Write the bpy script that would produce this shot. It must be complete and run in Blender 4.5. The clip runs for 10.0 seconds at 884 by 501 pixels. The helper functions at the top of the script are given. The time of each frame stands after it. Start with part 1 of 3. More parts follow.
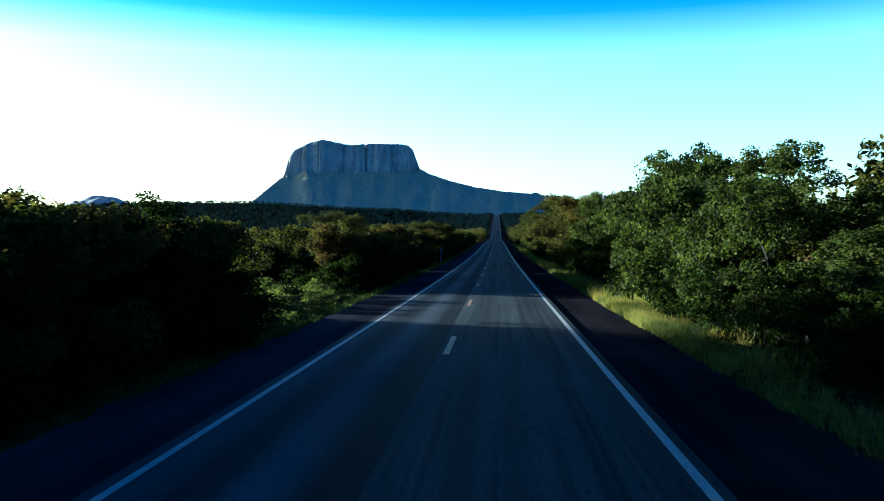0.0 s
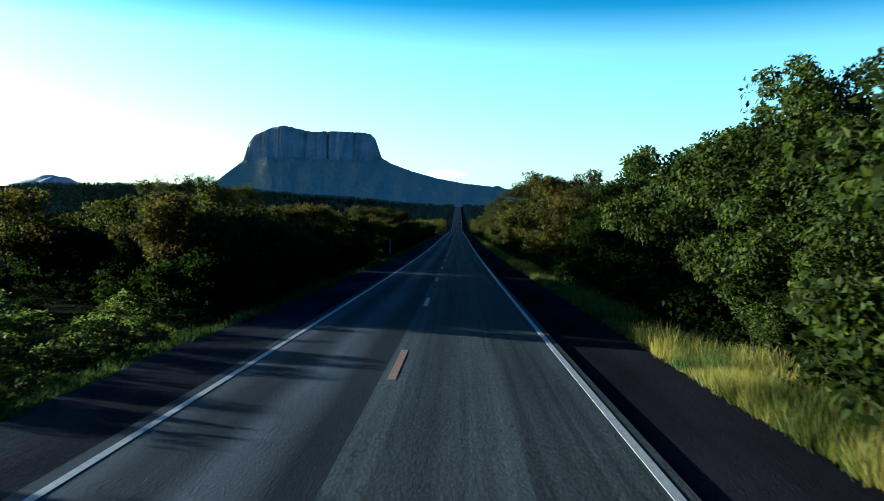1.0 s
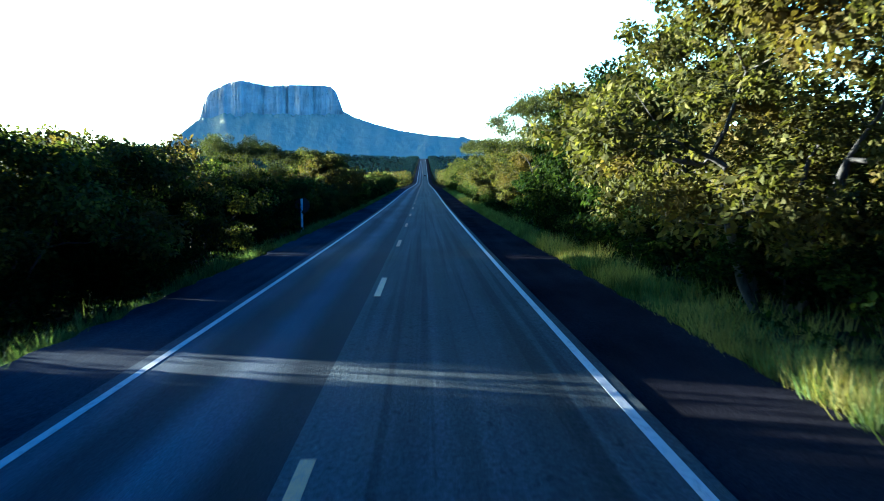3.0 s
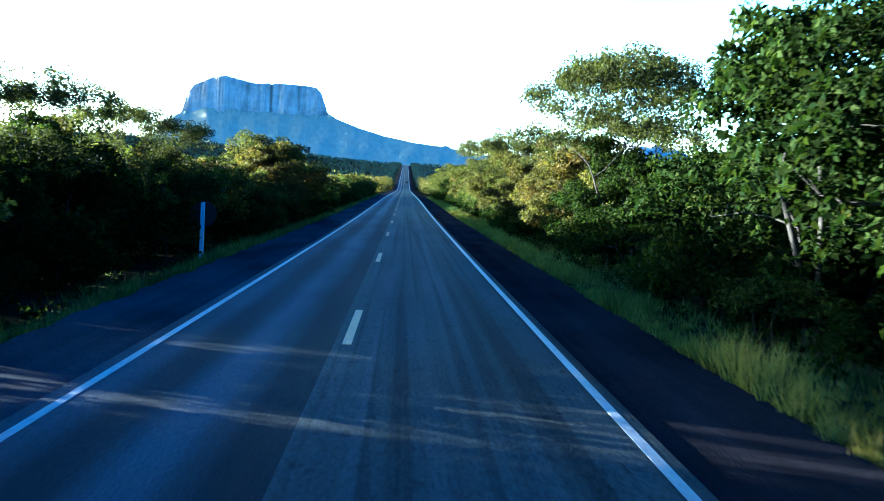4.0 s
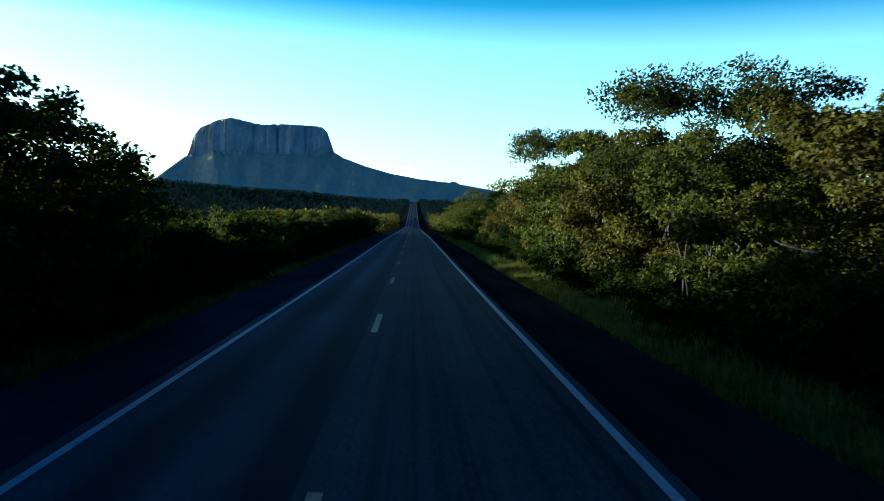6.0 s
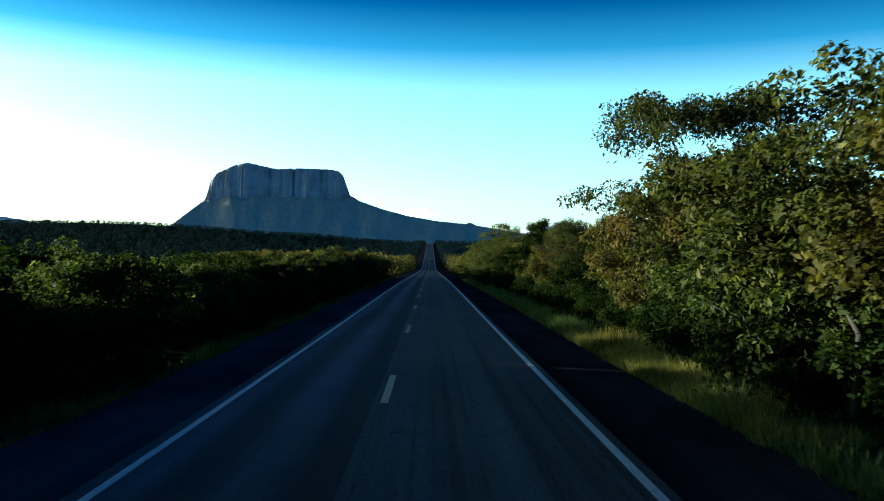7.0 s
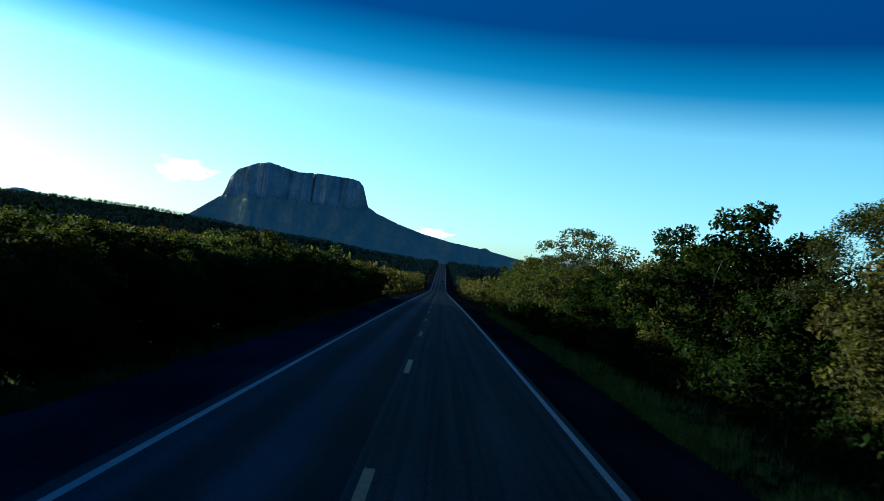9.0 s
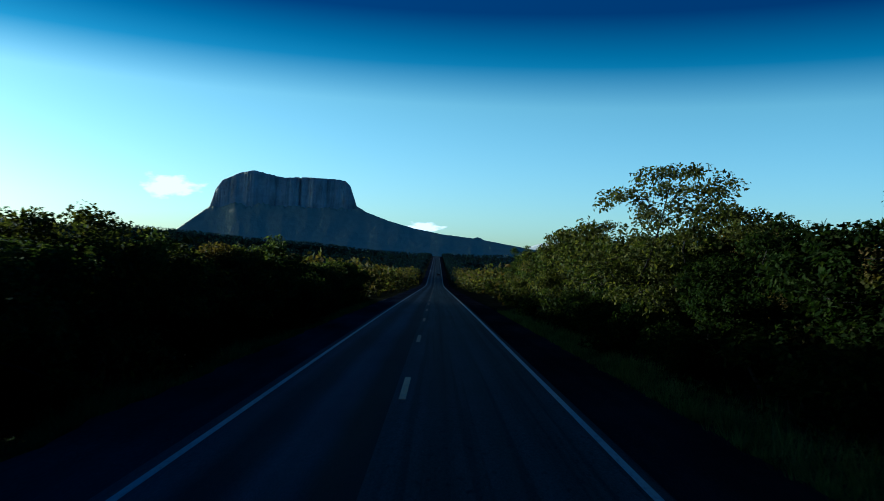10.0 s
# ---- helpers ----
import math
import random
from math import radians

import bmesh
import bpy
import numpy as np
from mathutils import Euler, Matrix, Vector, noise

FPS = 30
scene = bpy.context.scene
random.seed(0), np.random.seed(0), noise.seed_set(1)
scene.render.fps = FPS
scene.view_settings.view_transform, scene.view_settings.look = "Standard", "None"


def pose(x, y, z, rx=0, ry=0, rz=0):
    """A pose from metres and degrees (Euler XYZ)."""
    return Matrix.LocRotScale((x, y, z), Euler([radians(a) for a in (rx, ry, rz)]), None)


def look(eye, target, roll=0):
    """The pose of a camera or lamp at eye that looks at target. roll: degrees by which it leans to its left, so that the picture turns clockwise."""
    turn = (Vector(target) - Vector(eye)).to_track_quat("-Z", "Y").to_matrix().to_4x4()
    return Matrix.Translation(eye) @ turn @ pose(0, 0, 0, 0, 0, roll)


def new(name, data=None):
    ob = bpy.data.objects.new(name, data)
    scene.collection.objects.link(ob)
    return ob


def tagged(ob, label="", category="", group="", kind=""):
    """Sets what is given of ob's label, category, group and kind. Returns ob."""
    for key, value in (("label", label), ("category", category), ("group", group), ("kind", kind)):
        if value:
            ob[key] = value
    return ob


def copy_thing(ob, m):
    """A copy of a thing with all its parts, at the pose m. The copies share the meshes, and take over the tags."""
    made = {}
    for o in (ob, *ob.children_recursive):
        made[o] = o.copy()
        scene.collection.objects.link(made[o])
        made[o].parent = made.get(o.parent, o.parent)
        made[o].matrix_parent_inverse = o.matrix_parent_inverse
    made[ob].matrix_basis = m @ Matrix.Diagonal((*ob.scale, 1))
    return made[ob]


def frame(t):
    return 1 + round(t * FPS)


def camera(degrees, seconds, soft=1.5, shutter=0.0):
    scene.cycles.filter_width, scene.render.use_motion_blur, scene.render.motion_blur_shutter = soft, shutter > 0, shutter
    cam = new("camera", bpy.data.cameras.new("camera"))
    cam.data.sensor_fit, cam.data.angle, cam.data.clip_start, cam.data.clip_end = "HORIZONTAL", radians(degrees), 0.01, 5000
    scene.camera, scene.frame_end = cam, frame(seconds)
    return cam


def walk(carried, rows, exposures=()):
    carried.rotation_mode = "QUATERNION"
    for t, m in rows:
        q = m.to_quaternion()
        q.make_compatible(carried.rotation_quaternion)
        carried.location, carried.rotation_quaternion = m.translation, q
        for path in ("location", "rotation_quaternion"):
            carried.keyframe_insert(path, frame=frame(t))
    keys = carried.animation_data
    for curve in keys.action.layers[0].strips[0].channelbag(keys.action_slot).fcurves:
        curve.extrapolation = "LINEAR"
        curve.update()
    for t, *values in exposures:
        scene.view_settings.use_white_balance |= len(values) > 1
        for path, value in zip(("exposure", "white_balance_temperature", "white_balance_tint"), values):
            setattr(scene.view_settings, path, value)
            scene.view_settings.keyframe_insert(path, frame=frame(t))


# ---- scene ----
cam = camera(57.5, 10.0, soft=0.6, shutter=0.12)

# seconds, x, y, z in metres, yaw to the left, pitch up and lean in degrees
ROWS = [
    (0.0, 1.30, 2.60, 3.655, 3.93, -1.10, 0.07),
    (0.5, 1.20, 13.10, 3.530, 3.28, -0.63, 1.87),
    (1.0, 1.20, 23.58, 3.420, 1.10, -1.68, 1.70),
    (1.5, 1.24, 34.45, 3.295, 2.78, -1.66, 2.36),
    (2.0, 1.15, 45.45, 3.165, -0.20, -5.46, 1.35),
    (2.5, 1.19, 56.05, 3.075, -2.63, -4.14, -0.56),
    (2.7, 1.19, 60.40, 3.035, -1.40, -4.30, -0.80),
    (3.8, 0.97, 84.75, 2.885, -3.00, -6.68, 2.60),
    (4.0, 0.86, 89.15, 2.820, -2.89, -4.32, 3.32),
    (4.5, 1.00, 99.55, 2.795, -3.54, -5.69, 1.86),
    (5.0, 1.01, 110.45, 2.802, -2.08, -2.15, 0.75),
    (5.2, 1.02, 114.50, 2.795, -1.40, -2.78, 0.15),
    (6.3, 0.88, 137.13, 2.750, -1.60, -1.55, 2.80),
    (6.5, 0.89, 141.23, 2.750, -0.99, -2.01, 3.30),
    (7.0, 0.86, 150.95, 2.808, -0.84, 1.15, 1.00),
    (7.5, 0.85, 160.65, 2.850, -2.90, -1.30, 1.22),
    (8.0, 0.84, 171.15, 2.835, -2.00, -2.34, 0.58),
    (8.5, 0.66, 181.25, 2.880, -2.24, -1.39, 4.10),
    (9.0, 0.63, 191.48, 2.958, 0.18, 2.62, 7.75),
    (9.5, 0.59, 202.07, 3.070, 1.93, 2.74, 5.88),
    (10.0, 0.64, 212.71, 3.178, -0.34, 2.15, 2.60),
]


def sight(x, y, z, yaw, pitch, lean):
    a, p = radians(yaw), radians(pitch)
    return look((x, y, z), (x - math.sin(a) * math.cos(p), y + math.cos(a) * math.cos(p), z + math.sin(p)), lean)


TINT = 4
STOPS = [(0.0, 0.32), (0.5, -0.72), (1.0, -0.1), (1.5, 0.05), (2.0, 0.85), (2.5, 1.45), (3.8, 2.5), (4.0, 2.5), (4.5, 1.75), (5.0, 1.15),
         (6.5, -0.15), (7.0, 0.0), (7.5, 0.0), (8.0, 0.1), (8.5, 0.55), (9.0, -0.55), (9.5, -0.98), (10.0, -1.05)]
BASE_STOPS = 1.84
walk(cam, [(r[0], sight(*r[1:])) for r in ROWS], [(t, s + BASE_STOPS, float(np.interp(t, (0.0, 2.0, 4.5, 6.5, 8.5, 9.0, 10.0), (4450, 4750, 4380, 4800, 4950, 4500, 4450))), TINT) for t, s in STOPS])

# ---- light: a low sun on the left, a little ahead ----
SUN_UP, SUN_AHEAD = 5.0, 18.0
to_sun = Vector((-math.cos(radians(SUN_AHEAD)) * math.cos(radians(SUN_UP)), math.sin(radians(SUN_AHEAD)) * math.cos(radians(SUN_UP)),
                 math.sin(radians(SUN_UP))))
lamp = bpy.data.lights.new("sun", "SUN")
lamp.energy, lamp.angle, lamp.color = 5.0, radians(0.5), (1.0, 0.90, 0.68)
new("sun", lamp).matrix_world = look(to_sun * 200, (0, 0, 0))

world = bpy.data.worlds.new("sky")
scene.world = world
world.use_nodes = True
wn, wl = world.node_tree.nodes, world.node_tree.links
wn.clear()
sky = wn.new("ShaderNodeTexSky")
sky.sky_type, sky.sun_disc = "NISHITA", False
sky.sun_elevation, sky.sun_rotation = radians(SUN_UP), radians(-90 + SUN_AHEAD)
sky.air_density, sky.dust_density, sky.ozone_density = 1.0, 1.5, 1.0
back = wn.new("ShaderNodeBackground")
back.inputs["Strength"].default_value = 0.05
wout = wn.new("ShaderNodeOutputWorld")
# above the bright horizon haze, the windscreen's blue tint strip is put into the sky
where = wn.new("ShaderNodeTexCoord")
split = wn.new("ShaderNodeSeparateXYZ")
ramp = wn.new("ShaderNodeValToRGB")
stops = [(0.0, (2.85, 3.9, 6.0)), (0.08, (2.85, 3.75, 4.65)), (0.215, (2.22, 3.12, 3.2)), (0.262, (0.45, 1.4, 1.95)), (0.32, (0.06, 0.36, 0.88)), (0.39, (0.08, 0.45, 1.0)), (0.5, (0.22, 0.68, 1.45))]
while len(ramp.color_ramp.elements) < len(stops):
    ramp.color_ramp.elements.new(0.5)
for e, (p, c) in zip(ramp.color_ramp.elements, stops):
    e.position, e.color = p, (*c, 1)
mul = wn.new("ShaderNodeMixRGB")
mul.blend_type, mul.inputs[0].default_value = "MULTIPLY", 1.0
wl.new(where.outputs["Generated"], split.inputs[0])
wl.new(split.outputs["Z"], ramp.inputs[0])
wl.new(sky.outputs[0], mul.inputs[1])
wl.new(ramp.outputs[0], mul.inputs[2])
# haze held bright where the camera looks, left of ahead, and dimmed blue elsewhere
glow = wn.new("ShaderNodeVectorMath")
glow.operation = "DOT_PRODUCT"
wl.new(where.outputs["Generated"], glow.inputs[0])
glow.inputs[1].default_value = (-0.42, 0.91, 0.0)
fade = wn.new("ShaderNodeMapRange")
fade.interpolation_type = "SMOOTHSTEP"
fade.inputs["From Min"].default_value, fade.inputs["From Max"].default_value = 0.05, 0.66
fade.inputs["To Min"].default_value, fade.inputs["To Max"].default_value = 0.0, 1.0
wl.new(glow.outputs["Value"], fade.inputs["Value"])
hazy = wn.new("ShaderNodeMixRGB")
hazy.blend_type, hazy.inputs[0].default_value = "MULTIPLY", 1.0
wl.new(mul.outputs[0], hazy.inputs[1])
shade = wn.new("ShaderNodeMixRGB")
wl.new(fade.outputs[0], shade.inputs[0])
shade.inputs[1].default_value, shade.inputs[2].default_value = (0.115, 0.205, 0.365, 1), (1, 1, 1, 1)
wl.new(shade.outputs[0], hazy.inputs[2])
# two small white clouds low over the horizon
last = hazy.outputs[0]
for centre, wide, high in (((-0.318, 0.943, 0.097), 0.030, 0.0130), ((-0.019, 0.997, 0.0655), 0.022, 0.0060)):
    shift = wn.new("ShaderNodeMapping")
    shift.vector_type = "POINT"
    shift.inputs["Location"].default_value = (-centre[0] / wide, -centre[1] * 6, -centre[2] / high)
    shift.inputs["Scale"].default_value = (1 / wide, 6, 1 / high)
    wl.new(where.outputs["Generated"], shift.inputs[0])
    far = wn.new("ShaderNodeVectorMath")
    far.operation = "LENGTH"
    wl.new(shift.outputs[0], far.inputs[0])
    puffs = wn.new("ShaderNodeTexNoise")
    puffs.inputs["Scale"].default_value, puffs.inputs["Detail"].default_value = 1.3, 5.0
    wl.new(shift.outputs[0], puffs.inputs["Vector"])
    both = wn.new("ShaderNodeMath")
    both.operation = "MULTIPLY_ADD"
    wl.new(puffs.outputs["Fac"], both.inputs[0])
    both.inputs[1].default_value = -2.4
    wl.new(far.outputs["Value"], both.inputs[2])
    edge = wn.new("ShaderNodeMapRange")
    edge.inputs["From Min"].default_value, edge.inputs["From Max"].default_value = -0.15, -0.55
    wl.new(both.outputs[0], edge.inputs["Value"])
    white = wn.new("ShaderNodeMixRGB")
    wl.new(edge.outputs[0], white.inputs[0])
    wl.new(last, white.inputs[1])
    white.inputs[2].default_value = (14, 13, 11, 1)
    last = white.outputs[0]
wl.new(last, back.inputs["Color"])
wl.new(back.outputs[0], wout.inputs[0])


# ---- materials ----
class Nodes:
    """A small builder for node materials."""

    def __init__(self, name):
        self.mat = bpy.data.materials.new(name)
        self.mat.use_nodes = True
        self.n, self.l = self.mat.node_tree.nodes, self.mat.node_tree.links
        self.bsdf = self.n["Principled BSDF"]
        self.geo = self.n.new("ShaderNodeNewGeometry")
        self.pos = self.geo.outputs["Position"]

    def put(self, value, socket):
        if isinstance(value, (int, float, tuple)):
            socket.default_value = value
        else:
            self.l.new(value, socket)

    def noise(self, scale, detail=4.0, stretch=(1, 1, 1), rough=0.55):
        m = self.n.new("ShaderNodeMapping")
        m.inputs["Scale"].default_value = stretch
        self.l.new(self.pos, m.inputs[0])
        t = self.n.new("ShaderNodeTexNoise")
        t.inputs["Scale"].default_value, t.inputs["Detail"].default_value, t.inputs["Roughness"].default_value = scale, detail, rough
        self.l.new(m.outputs[0], t.inputs["Vector"])
        return t.outputs["Fac"]

    def ramp(self, fac, stops):
        r = self.n.new("ShaderNodeValToRGB")
        while len(r.color_ramp.elements) < len(stops):
            r.color_ramp.elements.new(0.5)
        for e, (p, c) in zip(r.color_ramp.elements, stops):
            e.position, e.color = p, (*c, 1) if len(c) == 3 else c
        self.l.new(fac, r.inputs[0])
        return r.outputs[0]

    def mix(self, fac, a, b, blend="MIX"):
        m = self.n.new("ShaderNodeMixRGB")
        m.blend_type = blend
        for v, s in zip((fac, a, b), m.inputs):
            self.put((*v, 1) if isinstance(v, tuple) and len(v) == 3 else v, s)
        return m.outputs[0]

    def math(self, op, a, b=0.0):
        m = self.n.new("ShaderNodeMath")
        m.operation = op
        self.put(a, m.inputs[0])
        self.put(b, m.inputs[1])
        return m.outputs[0]

    def bump(self, height, strength, distance=0.02):
        b = self.n.new("ShaderNodeBump")
        b.inputs["Strength"].default_value, b.inputs["Distance"].default_value = strength, distance
        self.l.new(height, b.inputs["Height"])
        self.l.new(b.outputs[0], self.bsdf.inputs["Normal"])

    def done(self, color, rough=0.9, spec=0.3, metal=0.0):
        self.put((*color, 1) if isinstance(color, tuple) else color, self.bsdf.inputs["Base Color"])
        self.put(rough, self.bsdf.inputs["Roughness"])
        self.bsdf.inputs["Specular IOR Level"].default_value = spec
        self.bsdf.inputs["Metallic"].default_value = metal
        return self.mat


def grey(v):
    return (v, v, v)


def asphalt(name, base, coarse, tracks, blotch=0.35, bands=(), spec=0.03, relief=0.02, pitted=0.0):
    k = Nodes(name)
    fine = k.noise(95.0, 3.0)
    stones = k.noise(coarse, 2.0)
    patch = k.noise(0.35, 5.0, (1, 0.35, 1))
    streak = k.noise(1.7, 4.0, (1.0, 0.012, 1.0))
    c = k.ramp(fine, [(0.3, tuple(v * 0.6 for v in base)), (0.7, tuple(v * 1.5 for v in base))])
    c = k.mix(0.45, c, k.ramp(stones, [(0.36, grey(0.45)), (0.5, grey(1.0)), (0.64, grey(1.6))]), "MULTIPLY")
    c = k.mix(blotch, c, k.ramp(patch, [(0.35, grey(0.3)), (0.65, grey(1.5))]), "MULTIPLY")
    c = k.mix(tracks, c, k.ramp(streak, [(0.38, grey(0.35)), (0.55, grey(1.0)), (0.7, grey(1.35))]), "MULTIPLY")
    if pitted:
        # lost chips and narrow bleeding lines along the wheel tracks
        c = k.mix(0.5, c, k.ramp(k.noise(6.5, 3.0, (1, 0.45, 1)), [(0.30, grey(0.25)), (0.39, grey(1.0)), (0.66, grey(1.0)), (0.74, grey(1.5))]), "MULTIPLY")
        c = k.mix(pitted, c, k.ramp(k.noise(4.2, 2.0, (1.0, 0.006, 1.0)), [(0.36, grey(0.3)), (0.46, grey(1.0)), (0.62, grey(1.15))]), "MULTIPLY")
    if bands:
        x = k.n.new("ShaderNodeSeparateXYZ")
        k.l.new(k.pos, x.inputs[0])
        wander = k.math("MULTIPLY", k.math("SUBTRACT", k.noise(0.9, 3.0, (0.3, 0.08, 1)), 0.5), 0.5)
        across = k.math("MULTIPLY_ADD", k.math("ADD", x.outputs["X"], wander), 0.1)
        across.node.inputs[2].default_value = 0.5
        c = k.mix(1.0, c, k.ramp(across, [(0.5 + px * 0.1, grey(v)) for px, v in bands]), "MULTIPLY")
    k.bump(k.math("ADD", k.math("MULTIPLY", streak, 0.9), k.math("ADD", k.math("MULTIPLY", stones, 0.8), k.math("MULTIPLY", fine, 0.4))), 1.0, relief)
    return k.done(c, k.ramp(streak, [(0.3, grey(0.75)), (0.7, grey(0.95))]), spec)


# worn wheel tracks across each lane: place in metres, tone
M_LANE_OLD = asphalt("worn_dark_asphalt", (0.070, 0.077, 0.081), 30.0, 0.28, 0.35,
                     [(-3.3, 0.95), (-2.75, 1.3), (-2.35, 0.55), (-1.95, 0.6), (-1.55, 1.45), (-1.2, 1.25), (-0.75, 0.42), (-0.3, 0.42)])
M_LANE_NEW = asphalt("coarse_chip_seal", (0.066, 0.074, 0.070), 19.0, 0.5, 0.25,
                     [(-0.2, 1.15), (0.6, 1.12), (0.95, 0.78), (1.3, 1.05), (2.3, 1.05), (2.7, 0.80), (3.05, 1.0), (3.9, 0.85)], 0.03, 0.025, 0.5)
M_SHOULDER = asphalt("shoulder_asphalt", (0.021, 0.019, 0.022), 26.0, 0.25, 0.6, (), 0.0, 0.03)
M_SHOULDER_GREY = asphalt("grey_shoulder_asphalt", (0.040, 0.042, 0.046), 26.0, 0.25, 0.6, (), 0.0, 0.02)


def paint(name, color, worn=0.0):
    k = Nodes(name)
    wear = k.math("ADD", k.math("MULTIPLY", k.noise(14.0, 5.0, (1, 0.4, 1)), 0.6), k.math("MULTIPLY", k.noise(90.0, 2.0), 0.4))
    c = k.mix(k.ramp(wear, [(0.50 - worn, grey(0.0)), (0.70 - worn, grey(0.75 + worn))]), color, (0.09, 0.09, 0.09))
    c = k.mix(0.5, c, k.ramp(k.noise(0.6, 4.0), [(0.3, grey(0.8)), (0.7, grey(1.1))]), "MULTIPLY")
    k.bump(k.noise(60.0, 3.0), 0.5, 0.006)
    return k.done(c, 0.6, 0.4)


M_WHITE_LINE = paint("worn_white_road_paint", (0.50, 0.48, 0.42))
M_YELLOW_LINE = paint("worn_yellow_road_paint", (0.46, 0.20, 0.048), 0.04)


def soil():
    k = Nodes("shade_darkened_soil_and_litter")
    # soil is kept near black so its colour holds the scrub's shade
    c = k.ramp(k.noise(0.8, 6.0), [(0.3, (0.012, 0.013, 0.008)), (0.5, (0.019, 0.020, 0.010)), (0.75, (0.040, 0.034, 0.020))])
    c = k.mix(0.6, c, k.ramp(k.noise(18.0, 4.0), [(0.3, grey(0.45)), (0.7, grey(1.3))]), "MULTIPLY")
    k.bump(k.noise(9.0, 6.0), 0.5, 0.03)
    return k.done(c, 1.0, 0.0)


M_SOIL = soil()


def foliage(name, dark, mid, light, dry=None, dry_share=0.0, gloss=0.05):
    k = Nodes(name)
    info = k.n.new("ShaderNodeObjectInfo")
    each = k.geo.outputs["Random Per Island"]
    c = k.ramp(each, [(0.0, dark), (0.5, mid), (1.0, light)])
    big = k.noise(0.45, 3.0)
    c = k.mix(0.75, c, k.ramp(big, [(0.32, grey(0.45)), (0.65, grey(1.25))]), "MULTIPLY")
    c = k.mix(0.8, c, k.ramp(k.noise(1.7, 2.0), [(0.34, grey(0.4)), (0.52, grey(1.0)), (0.68, grey(1.6))]), "MULTIPLY")
    if dry:
        f = k.math("ADD", k.math("MULTIPLY", k.noise(0.28, 3.0), 1.0), k.math("MULTIPLY", info.outputs["Random"], 0.25))
        c = k.mix(k.ramp(f, [(0.72 - dry_share, grey(0.0)), (0.86 - dry_share, grey(1.0))]), c, dry)
    m = k.done(c, 0.7, gloss)
    thin = k.n.new("ShaderNodeBsdfTranslucent")
    k.l.new(k.mix(1.0, c, (1.25, 1.3, 0.5), "MULTIPLY"), thin.inputs["Color"])
    mixer = k.n.new("ShaderNodeMixShader")
    mixer.inputs[0].default_value = 0.38
    k.l.new(k.bsdf.outputs[0], mixer.inputs[1])
    k.l.new(thin.outputs[0], mixer.inputs[2])
    k.l.new(mixer.outputs[0], k.n["Material Output"].inputs["Surface"])
    return m


M_LEAF_GREEN = foliage("green_leaves", (0.0200, 0.0310, 0.0055), (0.0440, 0.0600, 0.0110), (0.0880, 0.0970, 0.0200))
M_LEAF_OLIVE = foliage("olive_leaves", (0.0240, 0.0315, 0.0060), (0.0540, 0.0585, 0.0105), (0.0975, 0.0885, 0.0180), (0.0863, 0.0585, 0.0150), 0.06)
M_LEAF_DRY = foliage("browning_leaves", (0.029, 0.030, 0.007), (0.060, 0.055, 0.011), (0.100, 0.084, 0.019), (0.092, 0.064, 0.014), 0.05)
# shaded copy of the green leaves: the shade is put into the colour
M_LEAF_SHADED = foliage("shade_darkened_leaves", (0.0066, 0.0130, 0.0026), (0.0132, 0.0215, 0.0042), (0.0264, 0.0350, 0.0072), gloss=0.01)
M_LEAF_FINE = foliage("grey_green_leaflets", (0.0190, 0.0230, 0.0060), (0.0350, 0.0390, 0.0095), (0.0600, 0.0590, 0.0150))
# sunlit copy of the green leaves: the sunshine is put into the colour
M_LEAF_SUNLIT = foliage("sunlit_green_leaves", (0.050, 0.072, 0.016), (0.100, 0.125, 0.028), (0.175, 0.190, 0.050))
# dry grass colour, brightened to carry the sun patches
M_GRASS_SUNLIT = foliage("dry_sunlit_grass", (0.030, 0.046, 0.008), (0.070, 0.080, 0.014), (0.17, 0.145, 0.03), (0.33, 0.265, 0.065), 0.10)
M_GRASS_GREEN = foliage("green_verge_grass", (0.038, 0.070, 0.022), (0.080, 0.120, 0.036), (0.145, 0.165, 0.050))
# the dark blue of distance haze is put into the leaf colour
M_FAR_HAZED = foliage("haze_blue_scrub", (0.0050, 0.0120, 0.0230), (0.0065, 0.0140, 0.0255), (0.0090, 0.0170, 0.0280), gloss=0.0)


def bark(name, a, b):
    k = Nodes(name)
    c = k.ramp(k.noise(7.0, 5.0, (1, 1, 0.25)), [(0.3, a), (0.7, b)])
    k.bump(k.noise(25.0, 4.0, (1, 1, 0.2)), 0.7, 0.02)
    return k.done(c, 0.9, 0.05)


M_BARK = bark("grey_bark", (0.026, 0.022, 0.018), (0.075, 0.064, 0.050))
M_BARK_DARK = bark("dark_bark", (0.018, 0.015, 0.012), (0.052, 0.044, 0.035))


